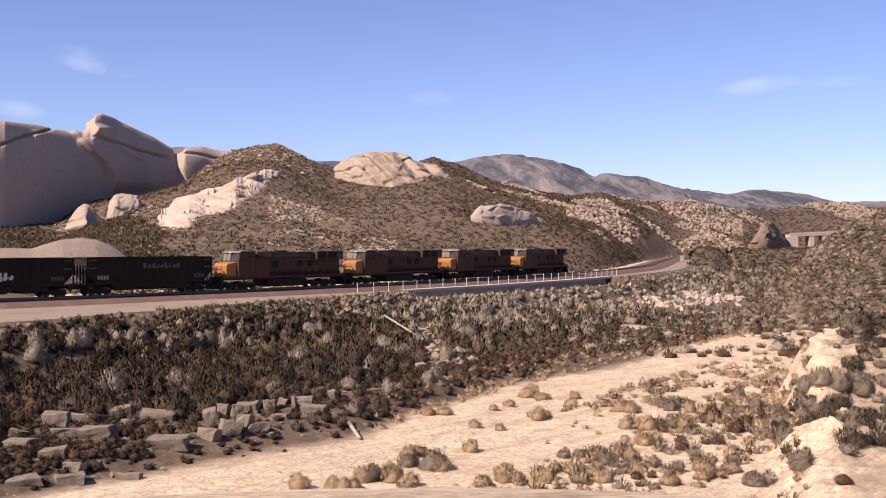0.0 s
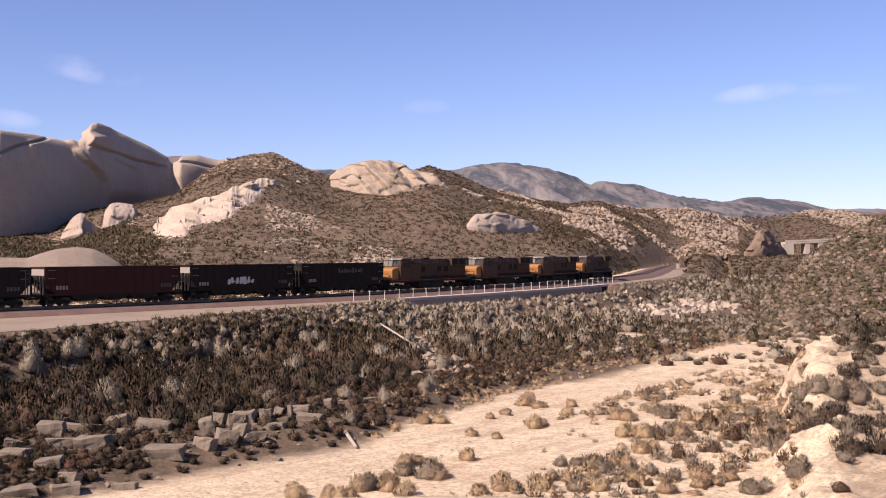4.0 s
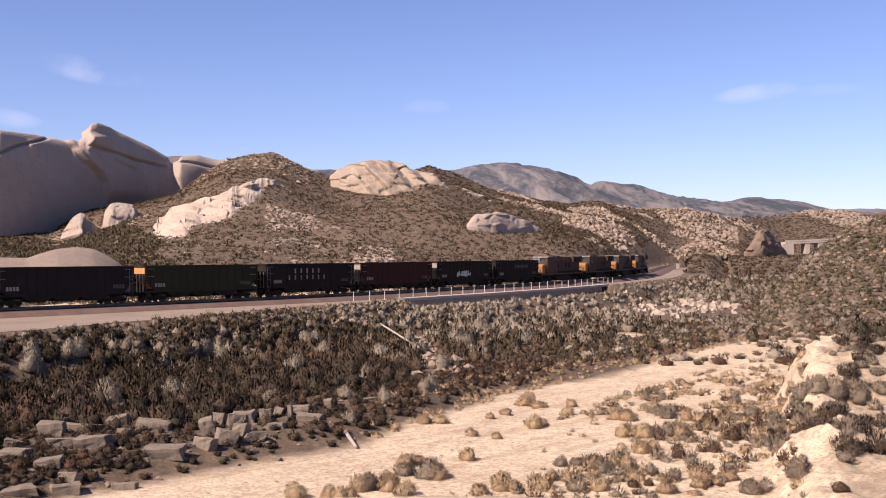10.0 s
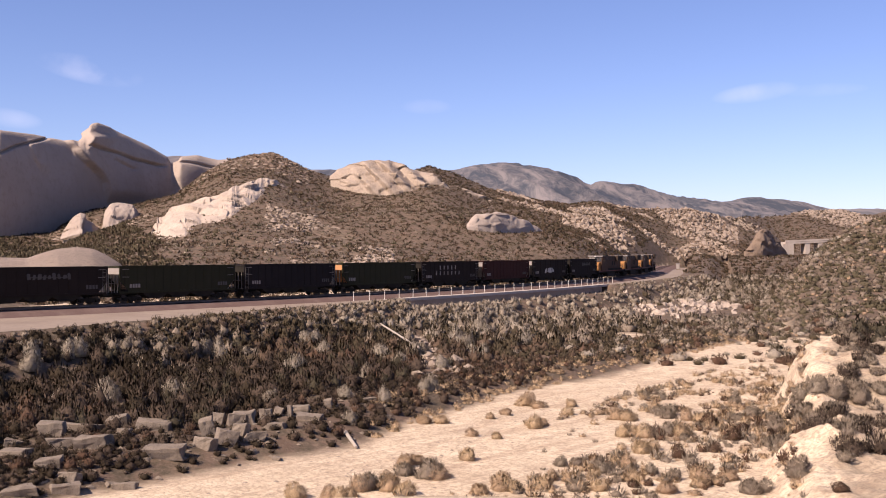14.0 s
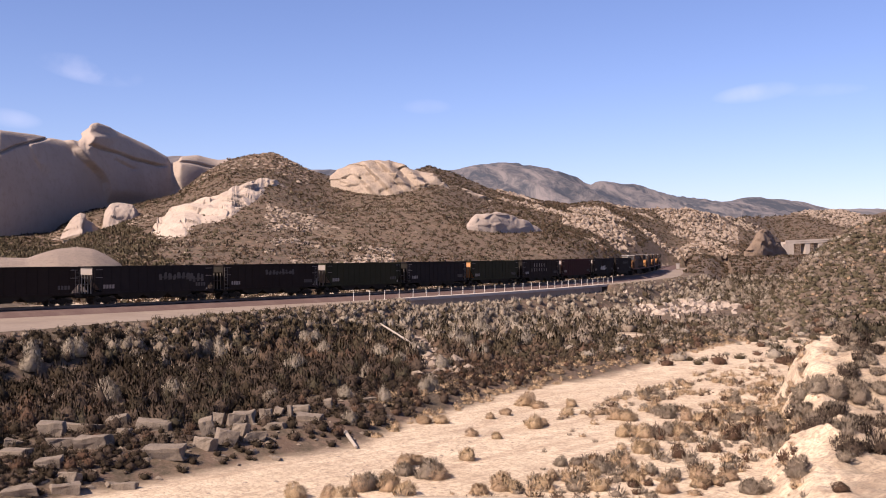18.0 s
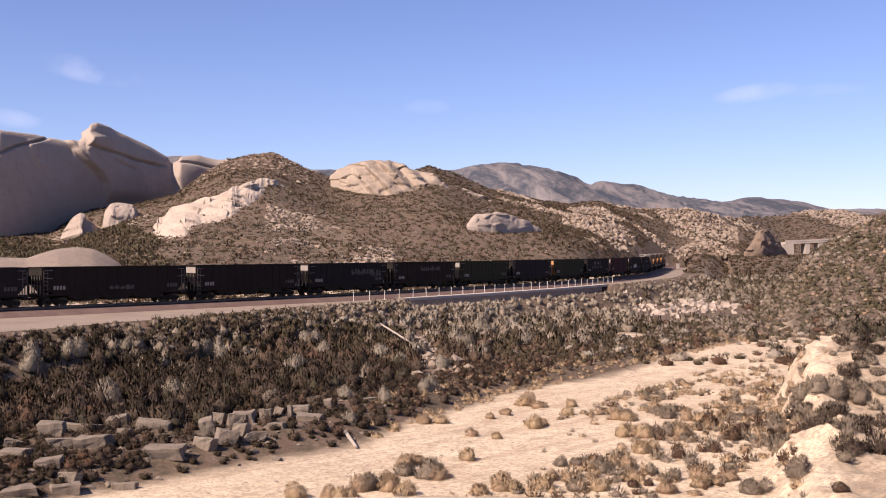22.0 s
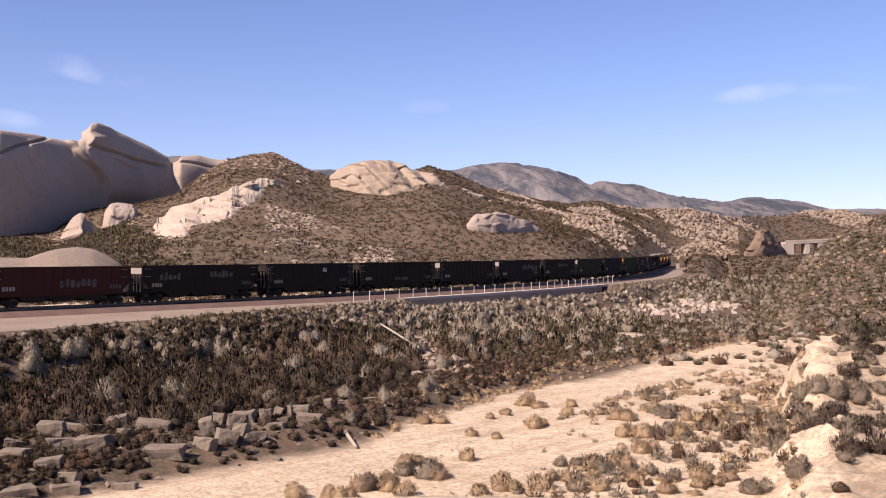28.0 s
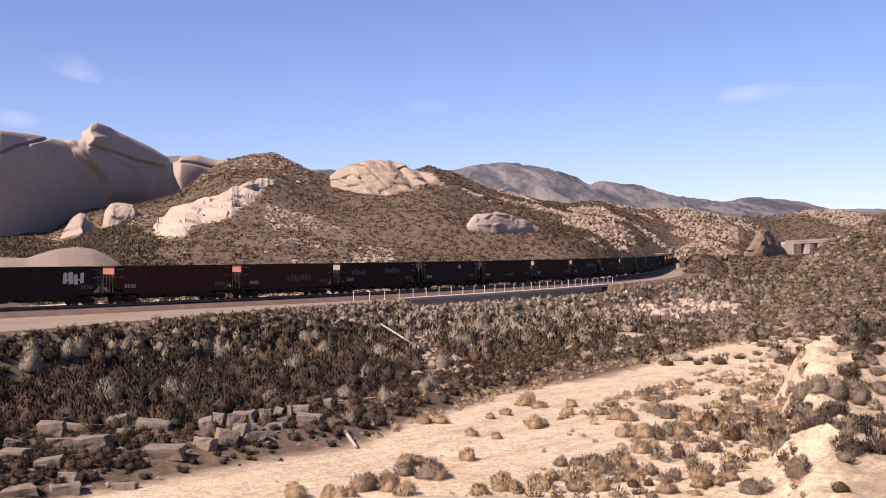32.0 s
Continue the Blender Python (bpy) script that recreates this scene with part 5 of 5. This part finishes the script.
    scatter("brush", FAR, rows[(kind >= 0.3) & (kind < 0.75)], HILL_BROWN, "brown chaparral over the hillside", "brush")
    scatter("brush", FAR, rows[kind >= 0.95], SAGE, "grey chaparral over the hillside", "brush")
    # thick green brush at the foot of the cliff and behind the dome
    x, y = wedge(5200, -0.44, -0.22, 170, 308)
    keep = (along(x, y)[1] < -14) & (fractal(x, y, 0.06, 2, 58) > -0.5 + 0.9 * step(-0.31, -0.23, x / y))
    x, y = x[keep], y[keep]
    rows = rows_at(x, y, rng.uniform(0.8, 1.6, len(x)) ** 2, 0.8, 0.05)
    scatter("brush", FAR, rows[::2], HILL_GREEN, "thick green-olive brush at the foot of the cliff", "brush")
    scatter("brush", FAR, rows[1::2], HILL_OLIVE, "thick dark olive brush at the foot of the cliff", "brush")
    x, y = wedge(14000, 0.05, 0.45, 300, 760)
    s, u = along(x, y)
    keep = ((np.abs(u) > 9) | (s > 370)) & (fractal(x, y, 0.05, 3, 44) > -0.45)
    x, y = x[keep], y[keep]
    rows, kind = rows_at(x, y, rng.uniform(1.0, 3.0, len(x)), 0.7, 0.05), rng.uniform(0, 1, len(x))
    scatter("brush", FAR, rows[kind < 0.6], HILL_OLIVE, "olive chaparral over the further hills", "brush")
    scatter("brush", FAR, rows[kind >= 0.6], HILL_BROWN, "brown chaparral over the further hills", "brush")
    # larger dark shrubs on the rise beyond the wash
    x, y = wedge(3400, 0.24, 0.45, 135, 260)
    keep = open_ground(x, y)
    x, y = x[keep], y[keep]
    rows, kind = rows_at(x, y, rng.uniform(0.8, 1.75, len(x)) ** 2, 0.85, 0.05), rng.uniform(0, 1, len(x)) + 0.5 * fractal(x, y, 0.06, 2, 52)
    scatter("brush", MIDDLE, rows[kind < 0.5], HILL_GREEN, "dark olive shrubs on the rise beyond the wash", "brush")
    scatter("brush", MIDDLE, rows[kind >= 0.5], SAGE, "grey shrubs on the rise beyond the wash", "brush")


scrub()


# ---- the train ----
SPEED = 7.75
# metres from the last locomotive's nose back to the rear end of each car
REARS = [0.9, 18.4, 35.8, 53.6, 70.9, 88.3, 105.4, 122.5, 139.6, 156.7, 174.5, 193.4, 210.3, 228.2, 245.3, 262.6, 280.0, 297.0]
TRAIN = []
SHARED = {}


def shared(name, make, mat, parent, m=None, label=""):
    """A part on a mesh that all such parts share."""
    if name not in SHARED:
        ob = part(name.split(":")[0], make(), mat, parent, label)
        SHARED[name] = ob.data
    else:
        ob = tagged(data_part(name.split(":")[0], SHARED[name], parent), label)
    if m is not None:
        ob.matrix_basis = m
    return ob


def wheel_form():
    """A wheelset: two flanged wheels on an axle across the track."""
    bm = bmesh.new()
    rod(bm, (0, -0.95, 0), (0, 0.95, 0), 0.08, 8)
    for side in (-1, 1):
        rod(bm, (0, side * 0.67, 0), (0, side * 0.81, 0), 0.46, 18)
        rod(bm, (0, side * 0.65, 0), (0, side * 0.68, 0), 0.49, 18)
        rod(bm, (0, side * 0.81, 0), (0, side * 0.95, 0), 0.13, 10)
    return bm


def side_frame_form(axles):
    """The cast side of a truck with its arched top, spring nest and axle boxes."""
    half = axles[-1]
    out = [(-half - 0.35, 0.36), (-half - 0.35, 0.62), (-half + 0.3, 0.72), (-half * 0.35, 0.86), (half * 0.35, 0.86), (half - 0.3, 0.72), (half + 0.35, 0.62),
           (half + 0.35, 0.36), (half - 0.3, 0.5), (half * 0.4, 0.26), (-half * 0.4, 0.26), (-half + 0.3, 0.5)]
    bm = prism(out, -0.08, 0.08, 0.015)
    for x in axles:
        box(bm, x - 0.17, x + 0.17, -0.13, 0.13, 0.3, 0.64, bevel=0.03)
    for x in (-0.2, 0, 0.2):
        rod(bm, (x, 0.02, 0.3), (x, 0.02, 0.62), 0.08, 8)
    return bm


def truck(parent, x, axles, key):
    base = shared("truck:" + key, lambda: truck_bolster(axles), UNDER, parent, pose(x, 0, 0))
    for side in (-1, 1):
        shared("side_frame:" + key, lambda: side_frame_form(axles), UNDER, base, pose(0, side * 1.02, 0))
    for a in axles:
        shared("wheelset", wheel_form, WHEEL, base, pose(a, 0, 0.46))


def truck_bolster(axles):
    bm = boxed(-0.22, 0.22, -1.2, 1.2, 0.5, 0.86, bevel=0.04)
    rod(bm, (0, 0, 0.8), (0, 0, 1.05), 0.3, 12)
    return bm


def letters(parent, groups, y, mat, name="lettering"):
    """Rows of plain upright bars in place of lettering: (x, z, count, width, height, gap)."""
    for x, z, count, w, h, gap in groups:
        for i in range(count):
            x0 = x + i * (w + gap)
            part(name, boxed(x0, x0 + w * 0.55, y - 0.006, y, z, z + h), mat, parent, "pale painted mark")


def sprayed_patch(parent, x, y, z, wide, high, mat):
    """Ragged strokes of sprayed paint, each a part, over one bar that joins them."""
    r = random.Random(int(x * 10))
    n = max(4, int(wide / 0.55))
    for i in range(n):
        x0, w1 = x + wide * i / n, wide / n * r.uniform(0.55, 0.85)
        z0, z1 = z + high * r.uniform(0, 0.2), z + high * r.uniform(0.6, 1.0)
        lean = r.uniform(-0.1, 0.1)
        part("sprayed_stroke", prism([(x0, z0), (x0 + w1, z0 + 0.04), (x0 + w1 + lean, z1), (x0 + w1 * 0.4 + lean, z1 + 0.07), (x0 + lean, z1 - 0.05)], y - 0.006, y), mat, parent, "sprayed paint stroke")
    part("sprayed_bar", boxed(x, x + wide * 0.9, y - 0.012, y - 0.007, z + high * 0.34, z + high * 0.46), mat, parent, "sprayed paint bar")


def hopper_car(half, paint, end_paint, rungs, marks, label, bays=3):
    """An open-top hopper: straight sides with ribs, slope sheets over open ends, discharge bays and two trucks. x runs along it."""
    car = tagged(new("hopper_car"), label, "hopper car", "train of hopper cars")
    top, sill, w = 4.02, 1.25, 1.5
    inset = 2.1                       # how far the slope sheet runs in from the end
    for side in (-1, 1):
        y = side * w
        bm = prism([(-half, 2.55), (-half, top), (half, top), (half, 2.55), (half - 1.15, sill + 0.1), (-half + 1.15, sill + 0.1)], y - 0.03, y + 0.03)
        part("side_sheet", bm, paint, car)
        bm = boxed(-half - 0.03, half + 0.03, y - 0.09, y + 0.09, top - 0.02, top + 0.12, bevel=0.02)
        part("top_chord", bm, paint, car)
        bm = boxed(-half, half, y - 0.07, y + 0.07, sill - 0.12, sill + 0.096, bevel=0.015)
        part("side_sill", bm, paint, car)
        n = 12
        for i in range(n + 1):
            x = -half + 1.2 + (2 * half - 2.4) * i / n
            shared("rib", lambda: boxed(-0.05, 0.05, -0.04, 0.04, sill + 0.1, top - 0.025, bevel=0.015), paint, car, pose(x, side * (w + 0.03), 0))
        for end in (-1, 1):
            shared("end_post:%d" % side, lambda: boxed(-0.06, 0.06, -0.05, 0.05, sill - 0.1, 3.9, bevel=0.01), paint, car, pose(end * (half - 0.05), side * (w - 0.06), 0))
            ladder = bmesh.new()
            for k in range(6):
                rod(ladder, (-0.22, 0, 1.4 + k * 0.42), (0.22, 0, 1.4 + k * 0.42), 0.022, 5)
            rod(ladder, (-0.22, 0, 1.2), (-0.22, 0, 3.8), 0.025, 5)
            rod(ladder, (0.22, 0, 1.2), (0.22, 0, 3.8), 0.025, 5)
            if "ladder" not in SHARED:
                SHARED["ladder"] = part("ladder", ladder, rungs, car).data
                bpy.data.objects.remove([o for o in car.children if o.name.startswith("ladder")][0])
            else:
                ladder.free()
            ob = data_part("ladder", SHARED["ladder"].copy(), car, pose(end * (half - 0.4), side * (w + 0.06), 0))
            ob.data.materials[0] = UNDER if rungs == STEEL else rungs
    for end in (-1, 1):
        # slope sheet, end wall above it and the open framing under it
        out = [(end * half, top), (end * half, 3.25), (end * (half - inset), 1.5), (end * (half - inset - 0.06), 1.54), (end * (half - 0.07), 3.28), (end * (half - 0.07), top)]
        part("end_sheet", prism(out, -w + 0.035, w - 0.035), end_paint, car, "lighter end sheet")
        bm = boxed(-0.09, 0.09, -w, w, -0.08, 0.1, bevel=0.02)
        part("end_beam", bm, paint, car).matrix_basis = pose(end * (half - 0.02), 0, top + 0.02)
        bm = boxed(-0.3, 0.3, -w, w, 0.95, 1.2, bevel=0.03)
        part("end_sill", bm, UNDER, car).matrix_basis = pose(end * (half - 0.3), 0, 0)
        bm = bmesh.new()
        for y in (-0.9, -0.3, 0.3, 0.9):
            box(bm, -0.05, 0.05, y - 0.05, y + 0.05, 1.2, 3.2)
        part("end_strut", bm, rungs, car).matrix_basis = pose(end * (half - 0.12), 0, 0)
        part("brake_step", boxed(-0.35, 0.35, -0.7, 0.7, 1.9, 1.95), rungs, car).matrix_basis = pose(end * (half + 0.1), 0, 0.3)
        bm = boxed(-0.45, 0.45, -0.12, 0.12, 0.72, 0.98, bevel=0.04)
        part("coupler", bm, UNDER, car).matrix_basis = pose(end * (half + 0.3), 0, 0)
        truck(car, end * (half - 1.9), (-0.89, 0.89), "car")
    part("centre_sill", boxed(-half + 0.2, half - 0.2, -0.25, 0.25, 0.85, 1.18), UNDER, car)
    part("floor_sheet", boxed(-half + inset, half - inset, -w + 0.04, w - 0.04, 1.3, 1.36), UNDER, car)
    pitch = (2 * half - 6.2) / bays
    for i in range(bays):
        x = -half + 3.1 + pitch * (i + 0.5)
        out = [(-pitch * 0.495, 1.29), (-pitch * 0.495, 0.95), (-pitch * 0.26, 0.6), (pitch * 0.26, 0.6), (pitch * 0.495, 0.95), (pitch * 0.495, 1.29)]
        shared("hopper_bay:%.2f" % pitch, lambda: prism(out, -w + 0.1, w - 0.1, 0.02), UNDER, car, pose(x, 0, 0))
        shared("bay_door:%.2f" % pitch, lambda: boxed(-pitch * 0.27, pitch * 0.27, -w + 0.05, w - 0.05, 0.5, 0.595), UNDER, car, pose(x, 0, 0))
    for kind, values in marks:
        if kind == "letters":
            letters(car, values, -w - 0.075, LETTER)
        else:
            x, z, wide, high, mat = values
            sprayed_patch(car, x, -w - 0.075, z, wide, high, mat)
    # stencilled data and grab irons beside each end
    for end in (-1, 1):
        for k in range(4):
            shared("stencil_bar:%d" % end, lambda: boxed(-0.13, 0.13, -0.006, 0, 0, 0.42), FADED if end > 0 else LETTER, car, pose(end * (half - 1.9) + k * 0.36 - 0.54, -w - 0.075, 1.75))
        for k in range(2):
            shared("grab_iron", lambda: boxed(-0.42, 0.42, -0.05, 0, -0.025, 0.025, bevel=0.01), LETTER, car, pose(end * (half - 0.75), -w - 0.03, 2.95 + 0.85 * k))
    return car


BIG = [("letters", [(-3.2, 2.95, 5, 0.5, 0.6, 0.55), (-4.2, 2.15, 7, 0.42, 0.55, 0.62)])]
BIG_FADED = [("patch", (-1.2, 2.75, 5.0, 0.8, FADED))]
CARS = [
    (BLACK, UNDER, STEEL, BIG_FADED, "black open hopper car with faded lettering"),
    (BLACK, END_GREY, STEEL, [("patch", (-2.6, 1.75, 4.2, 0.95, WHITE))], "black open hopper car with white sprayed graffiti"),
    (MAROON, END_GREY, STEEL, [], "dark oxide-red open hopper car with a grey end"),
    (BLACK, UNDER, RUNG, BIG, "black open hopper car with large white lettering"),
    (GREEN, ORANGE, STEEL, [("patch", (5.2, 1.9, 1.4, 0.25, FADED))], "dark olive open hopper car with an orange end"),
    (NAVY, UNDER, RUNG, [], "blue-black open hopper car with pale end rungs"),
    (GREEN, END_GREY, STEEL, [], "dark green open hopper car with a pale end"),
    (BLACK, UNDER, RUNG, BIG_FADED, "black open hopper car with faded lettering"),
    (NAVY, END_GREY, STEEL, [("patch", (0.4, 2.5, 4.8, 0.9, FADED)), ("patch", (4.4, 2.2, 2.2, 1.0, FADED))], "blue-black open hopper car with worn pale patches"),
    (BLACK, END_GREY, RUNG, [], "plain black open hopper car with a grey end"),
    (BLACK, UNDER, RUNG, [("patch", (-1.0, 1.6, 3.2, 0.5, FADED))], "black open hopper car with dim graffiti"),
    (NAVY, UNDER, RUNG, [("patch", (2.0, 3.0, 0.8, 0.6, WHITE))], "blue-black open hopper car with a white square"),
    (BLACK, END_GREY, STEEL, [("patch", (1.0, 2.6, 3.4, 0.9, FADED)), ("patch", (-6.0, 2.4, 3.0, 1.0, FADED))], "black open hopper car with worn pale patches"),
    (MAROON, END_RED, STEEL, [("patch", (-0.4, 1.9, 4.2, 1.0, FADED))], "oxide-red open hopper car with grey graffiti"),
    (MAROON, END_RED, STEEL, [], "plain oxide-red open hopper car with a red end"),
    (BLACK, END_RED, RUNG, [("patch", (3.4, 2.2, 2.6, 1.4, WHITE))], "black open hopper car with white lettered graffiti"),
    (MAROON, END_GREY, STEEL, [], "dark red open hopper car with a grey end"),
]
for i, (paint, end_paint, rungs, marks, label) in enumerate(CARS):
    front, rear = REARS[i] + 1.35, REARS[i + 1]
    SHARED.pop("rib", None), SHARED.pop("end_post:1", None), SHARED.pop("end_post:-1", None)
    TRAIN.append((hopper_car((rear - front) / 2, paint, end_paint, rungs, marks, label), (front + rear) / 2))


def locomotive():
    """A six-axle diesel, cab towards -x: nose, cab, long hood with flared radiators, walkways, tank, trucks."""
    loco = tagged(new("locomotive"), "yellow diesel locomotive with a grey roof and black underframe", "locomotive", "locomotives of the train")
    part("frame", boxed(-10.5, 10.5, -1.5, 1.5, 1.25, 1.62, bevel=0.03), UNDER, loco)
    for side in (-1, 1):
        part("air_duct", boxed(-5.0, 9.6, side * 1.15 - 0.2, side * 1.15 + 0.2, 1.63, 2.05, bevel=0.03), UNDER, loco)
    for side in (-1, 1):
        part("sill_stripe", boxed(-10.4, 10.4, side * 1.5 - 0.008, side * 1.5 + 0.008, 1.48, 1.6), RED, loco, "red sill stripe")
    nose = part("nose", prism([(-9.6, 1.624), (-9.6, 3.0), (-9.3, 3.25), (-8.0, 3.42), (-8.0, 1.624)], -1.2, 1.2, 0.06), YELLOW, loco)
    part("nose_door", boxed(-9.65, -9.604, -0.35, 0.35, 1.75, 2.95, bevel=0.015), YELLOW, nose)
    for y in (-0.75, 0.75):
        bm = bmesh.new()
        rod(bm, (-9.7, y, 2.2), (-9.6, y, 2.2), 0.13, 10)
        part("ditch_light", bm, GLASS, nose)
    part("nose_emblem", boxed(-9.62, -9.603, 0.45, 1.1, 2.3, 2.8), RED, nose, "red and blue shield shape")
    cab = part("cab", prism([(-8.0, 1.624), (-8.0, 3.5), (-7.75, 4.45), (-7.5, 4.62), (-5.3, 4.62), (-5.3, 1.624)], -1.52, 1.52, 0.05), GRIME, loco)
    part("cab_roof", prism([(-7.95, 4.48), (-7.5, 4.76), (-5.2, 4.76), (-5.2, 4.624), (-7.5, 4.624)], -1.54, 1.54, 0.01), GREY, cab)
    for y0, y1 in ((-1.35, -0.75), (-0.68, -0.04), (0.04, 0.68), (0.75, 1.35)):
        bm = bmesh.new()
        vs = [bm.verts.new(p) for p in ((-8.02, y0, 3.55), (-8.02, y1, 3.55), (-7.80, y1, 4.4), (-7.80, y0, 4.4))]
        f = bm.faces.new(vs)
        got = bmesh.ops.extrude_face_region(bm, geom=[f])
        for v in [g for g in got["geom"] if isinstance(g, bmesh.types.BMVert)]:
            v.co.x -= 0.03
        bmesh.ops.recalc_face_normals(bm, faces=bm.faces)
        # panes at y > 0 are grey: sky glare put into their colour
        part("windshield", bm, GREY if y0 > 0 else GLASS, cab)
    for side in (-1, 1):
        for x0 in (-7.4, -6.4):
            part("side_window", boxed(x0, x0 + 0.8, side * 1.52 - 0.012, side * 1.52 + 0.012, 3.35, 4.1, bevel=0.005), GLASS, cab)
    bm = bmesh.new()
    rod(bm, (-8.05, -0.15, 4.55), (-7.6, -0.15, 4.55), 0.1, 10)
    rod(bm, (-8.05, 0.15, 4.55), (-7.6, 0.15, 4.55), 0.1, 10)
    part("headlight", bm, WHITE, cab)
    hood = part("long_hood", prism([(-5.296, 1.624), (-5.296, 4.45), (9.9, 4.45), (9.9, 1.624)], -0.92, 0.92, 0.08), GRIME, loco)
    part("hood_roof", boxed(-5.29, 5.2, -0.86, 0.86, 4.454, 4.6, bevel=0.04), SOOT, hood)
    part("hood_shoulder", boxed(-3.0, 5.29, -0.97, 0.97, 3.82, 4.45, bevel=0.05), SOOT, hood, "sooty upper hood")
    part("inverter_box", boxed(-5.29, -3.0, -1.5, 1.5, 1.63, 3.9, bevel=0.04), GRIME, hood)
    part("exhaust_stack", boxed(-0.6, 0.9, -0.4, 0.4, 4.604, 4.78, bevel=0.03), UNDER, hood)
    part("dynamic_brake", boxed(-4.8, -2.2, -1.35, 1.35, 3.95, 4.66, bevel=0.06), SOOT, hood)
    part("radiator", prism([(5.3, 3.55), (5.3, 4.72), (10.0, 4.72), (10.0, 3.55)], -1.5, 1.5, 0.06), SOOT, hood)
    for x in (6.0, 8.0):
        for side in (-1, 1):
            part("radiator_grille", boxed(x - 0.8, x + 0.8, side * 1.51 - 0.012, side * 1.51 + 0.012, 3.7, 4.5), UNDER, hood)
    for i in range(9):
        for side in (-1, 1):
            x = -2.6 + i * 0.86
            shared("hood_door", lambda: boxed(-0.4, 0.4, -0.012, 0.012, 1.75, 3.8, bevel=0.006), GRIME, hood, pose(x, side * 0.93, 0))
    for x in (-1.6, 2.6, 4.4):
        part("hood_grille", boxed(x - 0.5, x + 0.5, -0.955, -0.945, 2.6, 3.5), UNDER, hood)
    part("fuel_tank", prism([(-3.4, 1.2), (3.4, 1.2), (3.2, 0.5), (2.7, 0.3), (-2.7, 0.3), (-3.2, 0.5)], -1.4, 1.4, 0.05), UNDER, loco)
    for side in (-1, 1):
        rail = bmesh.new()
        y = side * 1.45
        for i in range(13):
            x = -4.9 + i * 1.25
            rod(rail, (x, y, 1.6), (x, y, 2.65), 0.022, 5)
        rod(rail, (-4.9, y, 2.65), (10.1, y, 2.65), 0.022, 5)
        part("handrail", rail, GRIME, loco)
    for end in (-1, 1):
        part("pilot", prism([(end * 10.5, 1.24), (end * 10.75, 0.35), (end * 10.5, 0.15), (end * 10.3, 0.4), (end * 10.3, 1.24)], -1.4, 1.4, 0.02), UNDER, loco)
        part("coupler", boxed(end * 10.9 - 0.4, end * 10.9 + 0.4, -0.13, 0.13, 0.72, 1.0, bevel=0.04), UNDER, loco)
        part("end_rail", boxed(end * 10.35 - 0.03, end * 10.35 + 0.03, -1.3, 1.3, 2.5, 2.56), GRIME, loco)
        truck(loco, end * 7.0, (-1.85, 0, 1.85), "loco")
        for side in (-1, 1):
            steps = bmesh.new()
            for k in range(3):
                box(steps, end * 10.2 - 0.25, end * 10.2 + 0.25, side * 1.45 - 0.15, side * 1.45 + 0.15, 0.4 + k * 0.36, 0.44 + k * 0.36)
            part("steps", steps, UNDER, loco)
    return loco


first = locomotive()
for i in range(4):
    TRAIN.append((first if i == 0 else copy_thing(first, pose(0, 0, 0)), -(9.6 + 22.3 * i)))


def motions():
    """Each car and locomotive rolls along the track at one speed; back: metres behind the last locomotive's nose."""
    for thing, back in TRAIN:
        walk(thing, [(t, on_track(SPEED * t - back)) for t in range(0, 33, 2)])

motions()
